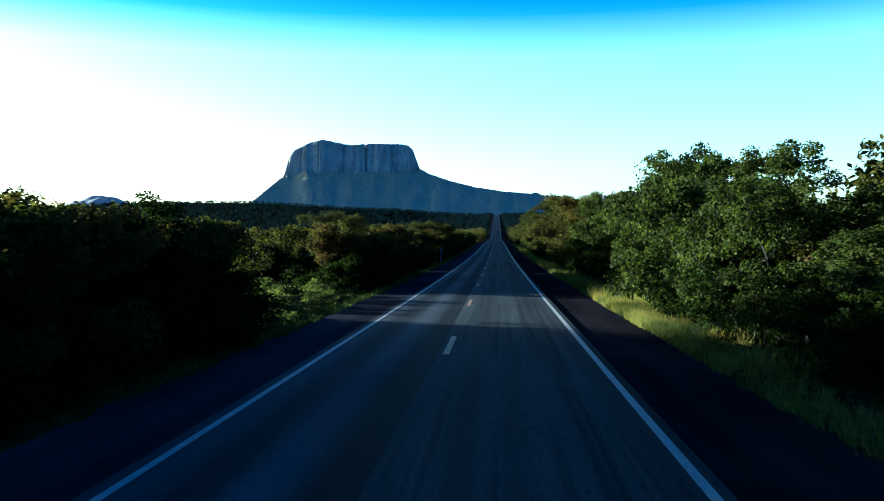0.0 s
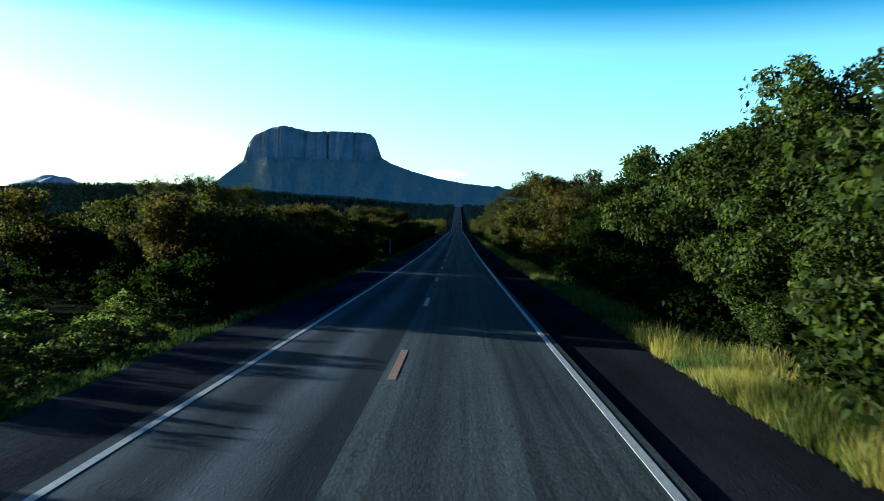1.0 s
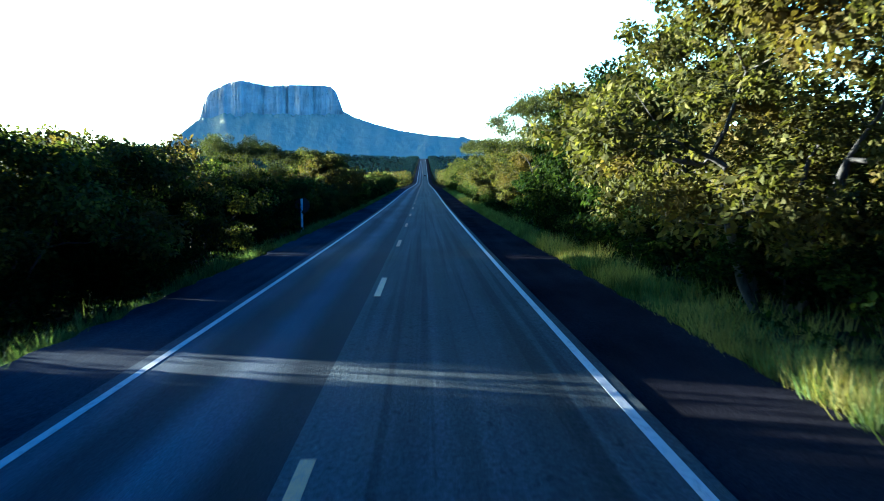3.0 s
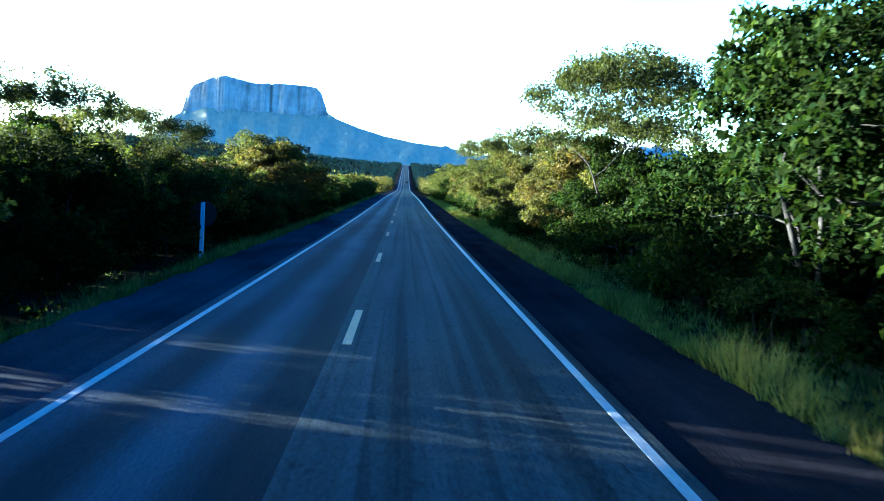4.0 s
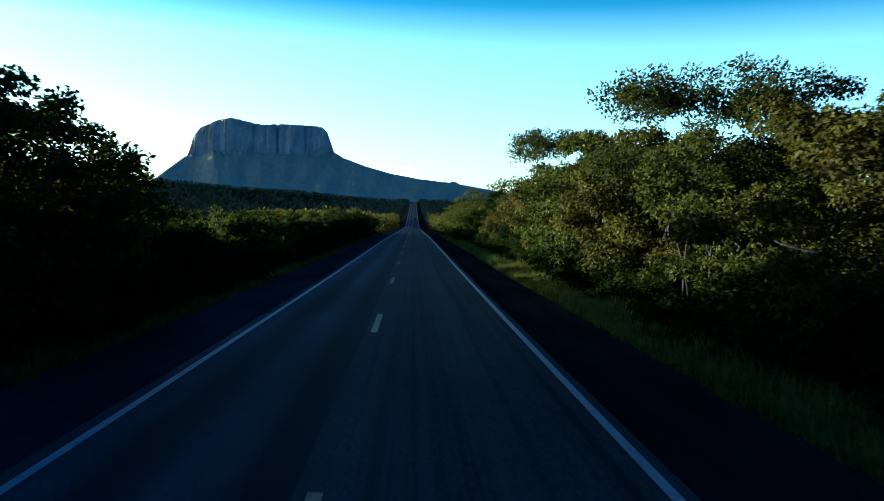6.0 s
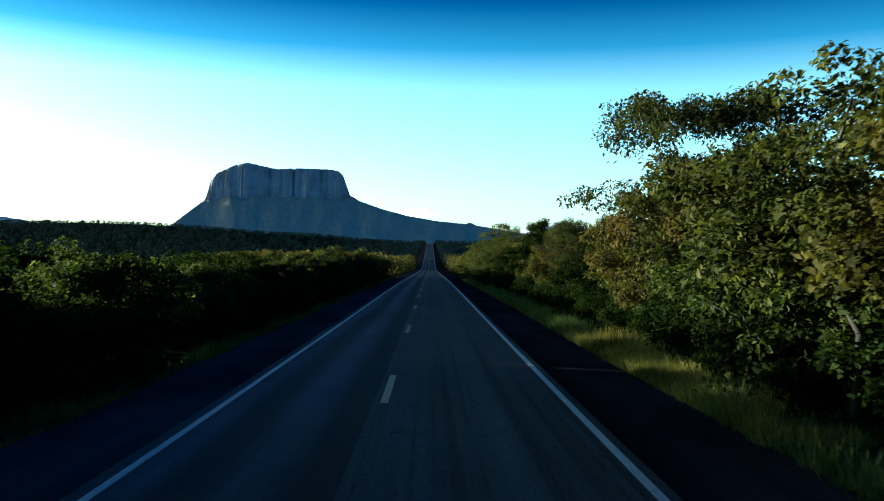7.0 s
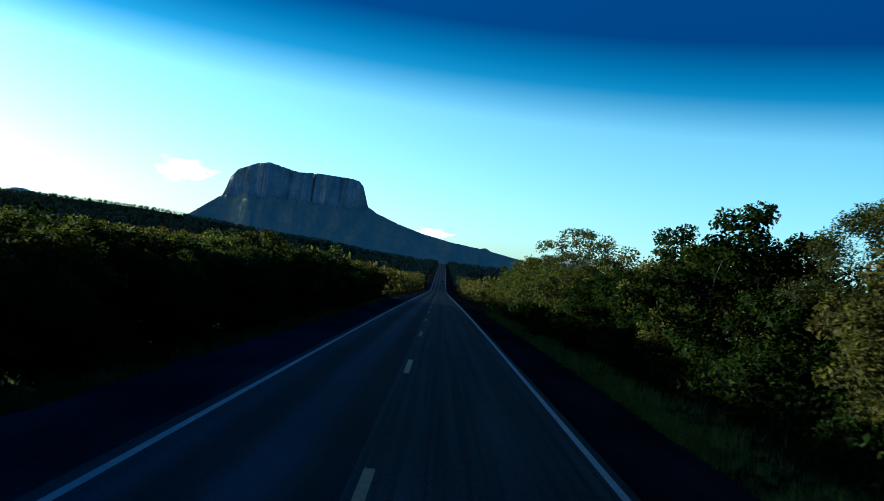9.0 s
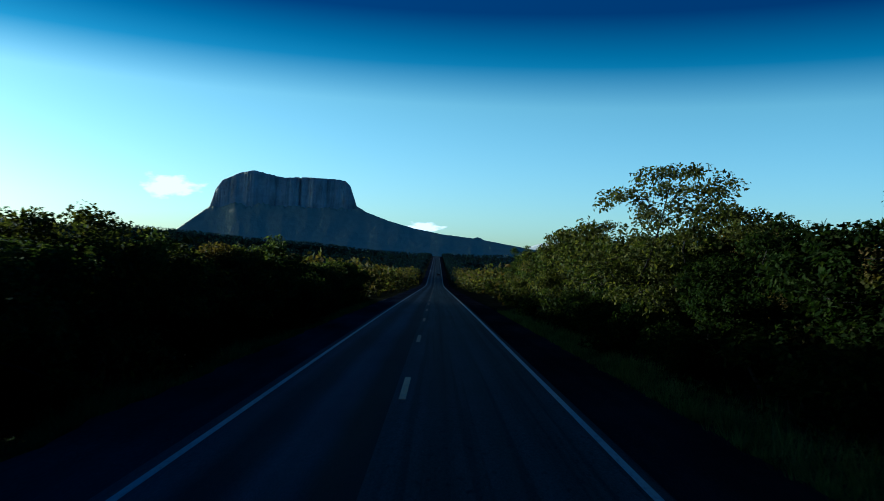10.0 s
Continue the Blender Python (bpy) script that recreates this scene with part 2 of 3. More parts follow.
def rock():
    k = Nodes("haze_pale_sandstone_and_scrub")
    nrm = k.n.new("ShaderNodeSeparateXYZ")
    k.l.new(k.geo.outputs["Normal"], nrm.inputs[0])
    # stone and scrub colours are paled to carry the distance haze
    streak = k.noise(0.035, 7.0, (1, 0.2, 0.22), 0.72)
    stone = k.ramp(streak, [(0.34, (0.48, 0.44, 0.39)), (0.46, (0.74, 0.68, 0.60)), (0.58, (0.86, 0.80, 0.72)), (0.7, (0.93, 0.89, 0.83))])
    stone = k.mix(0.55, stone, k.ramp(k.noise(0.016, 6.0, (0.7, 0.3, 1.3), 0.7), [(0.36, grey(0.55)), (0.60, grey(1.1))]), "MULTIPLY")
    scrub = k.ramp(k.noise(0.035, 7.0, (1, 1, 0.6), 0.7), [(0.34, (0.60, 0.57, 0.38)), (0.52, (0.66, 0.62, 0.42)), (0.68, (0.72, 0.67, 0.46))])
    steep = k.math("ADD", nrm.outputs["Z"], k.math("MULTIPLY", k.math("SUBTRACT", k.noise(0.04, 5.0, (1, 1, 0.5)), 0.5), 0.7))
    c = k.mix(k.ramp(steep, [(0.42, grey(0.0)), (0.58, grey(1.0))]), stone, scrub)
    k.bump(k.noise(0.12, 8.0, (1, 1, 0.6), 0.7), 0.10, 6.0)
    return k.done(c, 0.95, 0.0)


M_HAZED_ROCK = rock()


def hazed_slope():
    k = Nodes("haze_pale_slope")
    # slope colour is lightened to pass for haze in front of the hills
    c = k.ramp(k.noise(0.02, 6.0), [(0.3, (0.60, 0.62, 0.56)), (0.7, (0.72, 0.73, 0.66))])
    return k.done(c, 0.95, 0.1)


M_HAZE_SLOPE = hazed_slope()


def plain(name, color, rough=0.6, metal=0.0, grain=20.0):
    k = Nodes(name)
    c = k.mix(0.35, (*color,), k.ramp(k.noise(grain, 4.0), [(0.3, grey(0.6)), (0.7, grey(1.25))]), "MULTIPLY")
    k.bump(k.noise(grain * 3, 3.0), 0.2, 0.004)
    return k.done(c, rough, 0.4, metal)


M_GALV = plain("painted_white_post", (0.82, 0.83, 0.82), 0.55)
M_SIGN_BACK = plain("dark_painted_metal", (0.012, 0.012, 0.013), 0.5, 0.3)
M_CAR = plain("dark_car_paint", (0.02, 0.021, 0.024), 0.3, 0.2)
M_GLASS = plain("dark_car_glass", (0.01, 0.01, 0.012), 0.08)
M_TYRE = plain("black_rubber", (0.015, 0.015, 0.015), 0.85)
M_LAMP_RED = plain("red_lamp_lens", (0.28, 0.012, 0.01), 0.25)


# ---- the lie of the land ----
GRADES = [(-400, -0.028), (-100, -0.0242), (200, 0.0073), (300, 0.0012), (500, 0.0012), (580, 0.047), (1230, 0.047), (1400, -0.03), (6000, -0.004)]
_ys = np.arange(-400.0, 6001.0, 2.0)
_zs = np.concatenate([[0.0], np.cumsum(np.interp(_ys[:-1] + 1.0, [g[0] for g in GRADES], [g[1] for g in GRADES]) * 2.0)])
_zs -= np.interp(130.0, _ys, _zs)


def road_z(y):
    return float(np.interp(y, _ys, _zs))


def ground_z(x, y):
    """The ground: level with the road near it, with a long ridge across the distance that is highest on the left."""
    z = road_z(y) - 0.09
    side = abs(x - 0.5)
    if y > 520:
        up = min(1.0, (y - 520) / 820.0)
        up = up * up * (3 - 2 * up)
        if y > 1340:
            up *= max(0.0, 1 - (y - 1340) / 900.0)
        left = 20.5 * math.exp(-((x + 480) / 330.0) ** 2) if x < 0 else 6 * math.exp(-((x - 300) / 200.0) ** 2)
        away = min(1.0, max(0.0, (side - 20) / 150.0))
        z += up * left * away + away * up * 3 * noise.noise((x / 160, y / 160, 3))
    if x < -5.2:
        z -= 0.5 * min(1.0, (-5.2 - x) / 1.9)
    if side > 6.6:
        away = min(1.0, (side - 6.6) / 8.0)
        z += away * 0.35 * noise.noise((x / 7, y / 9, 0)) + away * away * 0.1
    return z


def mesh_from(name, verts, faces, material, smooth=False):
    me = bpy.data.meshes.new(name)
    me.from_pydata(verts, [], faces)
    me.materials.append(material)
    if smooth:
        me.polygons.foreach_set("use_smooth", [True] * len(me.polygons))
    me.update()
    return me


def part(name, bm, material, parent=None, label="", smooth=False):
    """Links a bmesh as one mesh object under a thing or a part."""
    me = bpy.data.meshes.new(name)
    bm.to_mesh(me)
    bm.free()
    me.materials.append(material)
    if smooth:
        me.polygons.foreach_set("use_smooth", [True] * len(me.polygons))
    ob = new(name, me)
    ob.parent = parent
    return tagged(ob, label)


def build_ground():
    xs = sorted({*np.concatenate([np.linspace(-2600, -220, 40), np.linspace(-200, -40, 20), np.linspace(-38, -6.2, 34), [-5.6, -5.0, 0.3, 5.8, 6.4],
                                  np.linspace(7, 40, 34), np.linspace(45, 200, 20), np.linspace(220, 2600, 40)]).tolist()})
    ys = sorted({*np.concatenate([np.linspace(-380, -20, 14), np.arange(-15, 320, 2.5), np.arange(320, 700, 10), np.arange(700, 1800, 22),
                                  np.linspace(1850, 4990, 30)]).tolist()})
    verts = [(x, y, ground_z(x, y)) for y in ys for x in xs]
    w = len(xs)
    faces = [(j * w + i, j * w + i + 1, (j + 1) * w + i + 1, (j + 1) * w + i) for j in range(len(ys) - 1) for i in range(w - 1)]
    return tagged(new("ground", mesh_from("ground", verts, faces, M_SOIL, True)), "soil under roadside scrub, its colour darkened as if by shade", "ground", kind="structure")


def strip(name, x0, x1, y0, y1, lift, material, thick=0.3, ragged=0.0):
    """A slab along the road from x0 to x1; ragged: how far its outer edge wanders."""
    step = 0.5 if ragged else 4.0
    ys = list(np.arange(y0, min(y1, 320.0), step)) + list(np.arange(max(y0, 320.0), y1, 8.0)) + [y1]
    verts, faces = [], []
    for y in ys:
        z = road_z(y) + lift
        e = ragged * (noise.noise((y * 0.9, x0, 0)) + 0.6 * noise.noise((y * 0.22, x1, 5))) if ragged else 0.0
        a, b = (x0 - e, x1) if x0 < 0 else (x0, x1 + e)
        verts += [(a, y, z - thick), (a, y, z), (b, y, z), (b, y, z - thick)]
    for j in range(len(ys) - 1):
        q = 4 * j
        faces += [(q + k, q + k + 1, q + k + 5, q + k + 4) for k in range(3)]
    n = len(verts)
    faces += [(3, 2, 1, 0), (n - 4, n - 3, n - 2, n - 1)]
    return new(name, mesh_from(name, verts, faces, material))


LEFT_LINE, RIGHT_LINE, SEAM = -3.08, 3.71, -0.22
GRASS_LEFT, GRASS_RIGHT = -5.35, 6.25


def build_road():
    road = tagged(new("road"), "two-lane asphalt highway with worn markings", "road", kind="structure")
    for ob, label in ((strip("lane", -3.35, SEAM, -120, 1400, 0.0, M_LANE_OLD), "smooth dark asphalt lane with wheel tracks"),
                      (strip("lane", SEAM, 3.95, -120, 1400, 0.012, M_LANE_NEW), "coarse grey chip-sealed lane"),
                      (strip("shoulder", GRASS_LEFT, -3.35, -120, 1400, -0.02, M_SHOULDER_GREY, ragged=0.22), "grey paved shoulder with crumbled edge"),
                      (strip("shoulder", 3.95, GRASS_RIGHT, -120, 1400, -0.025, M_SHOULDER, ragged=0.22), "dark paved shoulder with crumbled edge"),
                      (strip("edge_line", LEFT_LINE - 0.06, LEFT_LINE + 0.06, -120, 1400, 0.005, M_WHITE_LINE, 0.02), "worn white edge line"),
                      (strip("edge_line", RIGHT_LINE - 0.07, RIGHT_LINE + 0.07, -120, 1400, 0.017, M_WHITE_LINE, 0.02), "worn white edge line")):
        ob.parent = road
        tagged(ob, label)
    for k in range(-6, 60):
        y = 27.0 + 16 * k
        ob = strip("dash", -0.08, 0.08, y - 4.0, y, 0.017, M_YELLOW_LINE, 0.02)
        ob.parent = road
    return road


build_ground()
build_road()


# ---- the table mountain and the far hills ----
def smooth01(t):
    t = min(1.0, max(0.0, t))
    return t * t * (3 - 2 * t)


# the mountain's outline, shaped to fit the camera's view: metres across, height; the plateau with its bump, then the
# long spur
CREST_X = (-1500, -1290, -1139, -978, -956, -930, -853, -796, -701, -663, -587, -436, -403, -382, -352, -309, -208, -102, 20, 150, 172, 200, 500, 900)
CREST_Z = (-40, 45, 151, 276, 352, 390, 427, 439, 419, 413, 419, 416, 409, 389, 306, 281, 247, 221, 201, 190, 196, 184, 140, 40)


def build_mesa():
    """A flat-topped sandstone mountain: plateau, cliffs with buttresses and clefts, talus, and a long low spur."""
    xs = np.concatenate([np.arange(-1500, -1000, 9.0), np.arange(-1000, -340, 2.6), np.arange(-340, 260, 5.0), np.arange(260, 901, 20.0)])
    ys = np.concatenate([np.arange(3230, 3500, 10.0), np.arange(3500, 3606, 6.0), np.arange(3606, 3668, 1.6), np.arange(3668, 3720, 8.0), np.arange(3720, 4200, 30.0)])
    verts = []
    for y in ys:
        # columns fan out along the camera's lines of sight
        far = (y - 100) / 3550.0
        for x in xs:
            crest = float(np.interp(x, CREST_X, CREST_Z)) + 1.8 * noise.noise((x / 16, 0.0, 2)) + 1.5 * noise.noise((x / 5, 0.0, 6))
            line = 3646 + 13 * noise.noise((x / 70, 0, 1)) + 7 * noise.noise((x / 24, 3, 1)) + 3.5 * noise.noise((x / 9, 7, 1))
            line += 22 * math.exp(-((x + 597) / 5.0) ** 2) + 12 * math.exp(-((x + 700) / 6.0) ** 2) + 10 * math.exp(-((x + 480) / 4.0) ** 2)
            foot = 291 + 20 * noise.noise((x / 60, 0, 11)) + 10 * noise.noise((x / 17, 0, 13)) - 16 * smooth01((-x - 860) / 90)
            front = line - y
            if front < 0:
                z = 1000.0
            else:
                # the wall leans back a little and steps at its ledges
                wall = 24 + 5 * noise.noise((x / 40, 9, 4))
                up = max(0.0, 1 - front / wall)
                step = max(0.0, up + (0.05 * math.sin(up * 9 + 5 * noise.noise((x / 45, 0, 5))) + 0.13 * noise.noise((x / 20, front / 5, 3)) + 0.07 * noise.noise((x / 8, front / 3, 6))) * up * (1 - up) * 4)
                if up > 0:
                    z = foot + (440 - foot) * step ** 0.8
                else:
                    # scree: evens out below the wall
                    run = max(0.0, 3622 - y)
                    even = smooth01((front - wall) / 30)
                    z = foot * (1 - even) + (291 - 16 * smooth01((-x - 860) / 90)) * even - 0.74 * run / (1 + 0.0007 * run)
                    z += even * (4.5 * noise.noise((x / 70, y / 110, 5)) + 1.2 * noise.noise((x / 22, y / 30, 8)) + 0.5 * noise.noise((x / 8, y / 9, 9)))
            z = min(z, crest * far if y < 3650 else crest - 0.10 * (y - 3650))
            z -= max(0.0, y - 3900) * 0.9
            verts.append((x * far, y, max(z, -80.0)))
    w = len(xs)
    faces = [(j * w + i, j * w + i + 1, (j + 1) * w + i + 1, (j + 1) * w + i) for j in range(len(ys) - 1) for i in range(w - 1)]
    return tagged(new("table_mountain", mesh_from("table_mountain", verts, faces, M_HAZED_ROCK, False)),
                  "flat-topped sandstone mountain, fluted cliffs above scrub slopes, paled by painted haze", "mountain")


def build_hill(cx, cy, halfx, halfy, height, seed, label, base=0.0):
    nx, ny = 70, 26
    verts, faces = [], []
    for j in range(ny):
        for i in range(nx):
            u, v = 2 * i / (nx - 1) - 1, 2 * j / (ny - 1) - 1
            d = math.hypot(u, v)
            z = height * max(0.0, math.cos(min(1.0, d) * math.pi / 2)) ** 1.3
            x, y = cx + u * halfx, cy + v * halfy
            z += (height * 0.16 * noise.noise((x / (halfx * 0.5), y / 200, seed)) + height * 0.05 * noise.noise((x / (halfx * 0.12), y / 60, seed + 3))) * max(0, 1 - d)
            verts.append((x, y, base - 20 + z))
    faces = [(j * nx + i, j * nx + i + 1, (j + 1) * nx + i + 1, (j + 1) * nx + i) for j in range(ny - 1) for i in range(nx - 1)]
    return tagged(new("distant_hill", mesh_from("distant_hill", verts, faces, M_HAZE_SLOPE, True)), label, "hill", "hills on the horizon")


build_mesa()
build_hill(-2140, 4200, 560, 300, 222, 1, "rounded scrub hill beyond the ridge, distance haze in its colour")
build_hill(-1760, 4600, 720, 200, 214, 4, "rounded scrub hill beyond the ridge, distance haze in its colour")
build_hill(600, 4000, 460, 300, 240, 8, "low hill with a small peak, distance haze in its colour")
build_hill(1130, 3900, 620, 300, 292, 12, "low hill with a small peak, distance haze in its colour")
build_hill(235, 4100, 250, 250, 222, 15, "low hill with a small peak, distance haze in its colour")


# ---- trees ----
def tube(verts, faces, points, radii, sides=5):
    """A tapered limb through the points."""
    rings = []
    for i, (p, r) in enumerate(zip(points, radii)):
        d = (points[min(i + 1, len(points) - 1)] - points[max(i - 1, 0)]).normalized()
        a = d.cross(Vector((0.31, 0.95, 0.12))).normalized()
        b = d.cross(a)
        ring = []
        for k in range(sides):
            th = 2 * math.pi * k / sides
            ring.append(len(verts))
            verts.append(tuple(p + (a * math.cos(th) + b * math.sin(th)) * r))
        rings.append(ring)
    for lo, hi in zip(rings, rings[1:]):
        for k in range(sides):
            faces.append((lo[k], lo[(k + 1) % sides], hi[(k + 1) % sides], hi[k]))
    faces.append(tuple(rings[-1]))


def limb(rng, a, b, bend, steps=4):
    side = Vector((rng.uniform(-1, 1), rng.uniform(-1, 1), rng.uniform(-0.3, 0.5))) * bend * (b - a).length
    kink = [Vector((rng.uniform(-1, 1), rng.uniform(-1, 1), rng.uniform(-1, 1))) * 0.03 * (b - a).length for _ in range(steps + 1)]
    return [a.lerp(b, i / steps) + side * math.sin(math.pi * i / steps) + (kink[i] if 0 < i < steps else Vector()) for i in range(steps + 1)]


def leaf_mesh(name, rs, clumps, per, size, slim, material, droop=0.35, cores=(), core=0):
    """Leaves scattered in clumps (rows of x, y, z, radius): each leaf is a small bent blade of its own."""
    clumps = np.asarray(clumps)
    reps = np.maximum(3, (per * (clumps[:, 3] / clumps[:, 3].mean()) ** 2).astype(int))
    base = np.repeat(clumps, reps, axis=0)
    grown = np.ones(len(base))
    if core:
        inner = np.repeat(np.asarray(cores), core, axis=0)
        base, grown = np.concatenate([base, inner]), np.concatenate([grown, np.full(len(inner), 1.25)])
    n = len(base)
    d = rs.normal(size=(n, 3))
    d /= np.linalg.norm(d, axis=1, keepdims=True)
    rad = base[:, 3] * rs.uniform(0.15, 1.0, n) ** 0.55
    c = base[:, :3] + d * rad[:, None] * [1.0, 1.0, 0.7]
    along = d * 0.7 + rs.normal(size=(n, 3)) * 0.6 + [0, 0, -droop]
    along /= np.linalg.norm(along, axis=1, keepdims=True)
    face = d * 0.5 + rs.normal(size=(n, 3)) * 0.55 + [0, 0, 0.55]
    side = np.cross(along, face)
    side /= np.linalg.norm(side, axis=1, keepdims=True) + 1e-9
    up = np.cross(side, along)
    ln = size * (grown * rs.uniform(0.6, 1.35, n))[:, None]
    wd = ln * slim
    v = np.stack([c - along * ln * 0.5, c + side * wd * 0.5 + up * wd * 0.12, c + along * ln * 0.5 - up * ln * 0.10, c - side * wd * 0.5 + up * wd * 0.12], 1).reshape(-1, 3)
    me = bpy.data.meshes.new(name)
    me.vertices.add(4 * n)
    me.vertices.foreach_set("co", v.ravel())
    me.loops.add(4 * n)
    me.loops.foreach_set("vertex_index", np.arange(4 * n))
    me.polygons.add(n)
    me.polygons.foreach_set("loop_start", np.arange(0, 4 * n, 4))
    me.polygons.foreach_set("loop_total", np.full(n, 4))
    me.materials.append(material)
    me.update(calc_edges=True)
    return me


def make_tree(name, seed, height, spread, stems, crown_from, lobes, clumps_per, per, size, slim, leaf, wood, flat=0.0, clump=0.5, hollow=0.55, girth=0.07, core=22):
    """One tree: bent stems with limbs to the lobes of its crown, and twigs to the clumps of leaves."""
    rng, rs = random.Random(seed), np.random.RandomState(seed)
    verts, faces, clumps, cores = [], [], [], []
    roots = []
    for k in range(stems):
        a = 2 * math.pi * (k + rng.random()) / stems
        foot = Vector((math.cos(a), math.sin(a), 0)) * (0.0 if stems == 1 else rng.uniform(0.1, 0.35))
        lean = Vector((math.cos(a), math.sin(a), 0)) * spread * (0.05 if stems == 1 else rng.uniform(0.07, 0.18))
        crotch = foot + lean + Vector((0, 0, height * rng.uniform(0.30, 0.45)))
        pts = limb(rng, foot + Vector((0, 0, -0.25)), crotch, 0.09)
        g = girth * rng.uniform(0.75, 1.1)
        tube(verts, faces, pts, [g * (1.25 - 0.6 * i / 4) for i in range(5)], 6)
        roots.append((crotch, g * 0.62))
    for k in range(lobes):
        a = 2.399 * k + rng.uniform(-0.4, 0.4)
        f = math.sqrt((k + 0.6) / lobes)
        rad = spread * 0.5 * f * rng.uniform(0.72, 1.0)
        rise = 1 - (1 - flat) * f ** 2 * 0.55
        z = crown_from * height + (1 - crown_from) * height * (rise * rng.uniform(0.70, 0.92) if k % 3 else rng.uniform(0.12, 0.55))
        centre = Vector((math.cos(a) * rad, math.sin(a) * rad, z))
        # each limb forks from the nearest wood that lies below it
        root, g = min(roots, key=lambda r: (r[0] - centre).length + (4.0 if r[0].z > centre.z + 0.2 else 0.0) + 8.0 * (0.03 - min(0.03, r[1])))
        pts, sizes = limb(rng, root, centre, 0.10), [g * (1 - 0.62 * i / 4) for i in range(5)]
        tube(verts, faces, pts, sizes, 4)
        roots += [(p, r * 0.8) for p, r in zip(pts[2:4], sizes[2:4])]
        lobe = spread * rng.uniform(0.13, 0.21)
        for _ in range(clumps_per):
            d = Vector((rng.gauss(0, 1), rng.gauss(0, 1), rng.gauss(0, 1))).normalized()
            if rng.random() < 0.7:
                d.z = abs(d.z)
            p = centre + Vector((d.x, d.y, d.z * (0.75 - 0.4 * flat))) * lobe * rng.uniform(hollow, 1.1)
            p.z = max(p.z, 0.12)
            if len(clumps) % 3 == 1 and per > 25:
                tube(verts, faces, [centre, p], [g * 0.24, g * 0.08], 3)
            clumps.append((*p, clump * rng.uniform(0.7, 1.3)))
        cores.append((*centre, lobe * 0.65))
    top = max(c[2] for c in clumps)
    squeeze = height / (top + 0.25)
    clumps, cores = ([(x, y, z * squeeze, r) for x, y, z, r in rows] for rows in (clumps, cores))
    verts = [(x, y, z * squeeze) for x, y, z in verts]
    tree = new(name)
    for n, me in (("trunk", mesh_from("trunk", verts, faces, wood, True)), ("crown", leaf_mesh("crown", rs, clumps, per, size, slim, leaf, 0.35, cores, core))):
        ob = new(n, me)
        ob.parent = tree
    return tree


# kinds: each is built once at the height given and copied at other sizes
KINDS = {}


def kinds(key, label, category, name, variants, seed, **kw):
    KINDS[key] = []
    for i in range(variants):
        KINDS[key].append(tagged(make_tree(name, seed * 10 + i, **kw), label, category, category + "s along the road"))


kinds("round", "dense broad-crowned green tree on the road verge", "tree", "roadside_tree", 2, 1, height=6.0, spread=6.4, stems=2, crown_from=0.06,
      lobes=22, clumps_per=8, per=190, size=0.105, slim=0.58, leaf=M_LEAF_GREEN, wood=M_BARK_DARK, clump=0.34, girth=0.055, core=220)
kinds("olive", "spreading olive-green tree with thin grey stems", "tree", "roadside_tree", 2, 2, height=6.0, spread=6.0, stems=4, crown_from=0.06,
      lobes=21, clumps_per=9, per=120, size=0.125, slim=0.54, leaf=M_LEAF_OLIVE, wood=M_BARK, clump=0.38, core=170)
kinds("brown", "scrub tree with browning orange-tinged leaves", "tree", "roadside_tree", 2, 3, height=5.5, spread=5.5, stems=4, crown_from=0.07,
      lobes=20, clumps_per=9, per=115, size=0.125, slim=0.54, leaf=M_LEAF_DRY, wood=M_BARK, clump=0.37, core=170)
kinds("airy", "tall open tree with feathery leaves and bare limbs showing", "tree", "roadside_tree", 2, 4, height=8.0, spread=7.5, stems=3, crown_from=0.48,
      lobes=20, clumps_per=12, per=85, size=0.12, slim=0.5, leaf=M_LEAF_FINE, wood=M_BARK_DARK, flat=0.6, clump=0.42, hollow=0.45, girth=0.047, core=20)
kinds("dark", "dense tree with leaf colour darkened to hold its shade", "tree", "roadside_tree", 2, 12, height=6.0, spread=6.2, stems=3, crown_from=0.05,
      lobes=21, clumps_per=9, per=110, size=0.135, slim=0.58, leaf=M_LEAF_SHADED, wood=M_BARK_DARK, clump=0.39, core=170)
kinds("bushy", "tall tree with a rounded open crown down to its low limbs", "tree", "roadside_tree", 1, 14, height=7.0, spread=6.6, stems=3, crown_from=0.16,
      lobes=26, clumps_per=9, per=70, size=0.13, slim=0.52, leaf=M_LEAF_OLIVE, wood=M_BARK_DARK, clump=0.38, girth=0.065, core=60)
kinds("low", "low flat-topped scrub tree", "tree", "scrub_tree", 3, 5, height=4.0, spread=5.2, stems=3, crown_from=0.10,
      lobes=22, clumps_per=8, per=80, size=0.13, slim=0.54, leaf=M_LEAF_OLIVE, wood=M_BARK_DARK, flat=0.35, clump=0.36, core=110, girth=0.045)
kinds("lowgreen", "low bushy green scrub tree", "tree", "scrub_tree", 2, 6, height=4.0, spread=5.0, stems=3, crown_from=0.06,
      lobes=22, clumps_per=8, per=80, size=0.13, slim=0.55, leaf=M_LEAF_GREEN, wood=M_BARK_DARK, flat=0.2, clump=0.36, core=110, girth=0.045)
kinds("shrub", "leafy green shrub at the edge of the verge", "shrub", "shrub", 2, 7, height=1.8, spread=2.4, stems=3, crown_from=0.02,
      lobes=9, clumps_per=8, per=38, size=0.11, slim=0.45, leaf=M_LEAF_GREEN, wood=M_BARK_DARK, clump=0.28, girth=0.025)
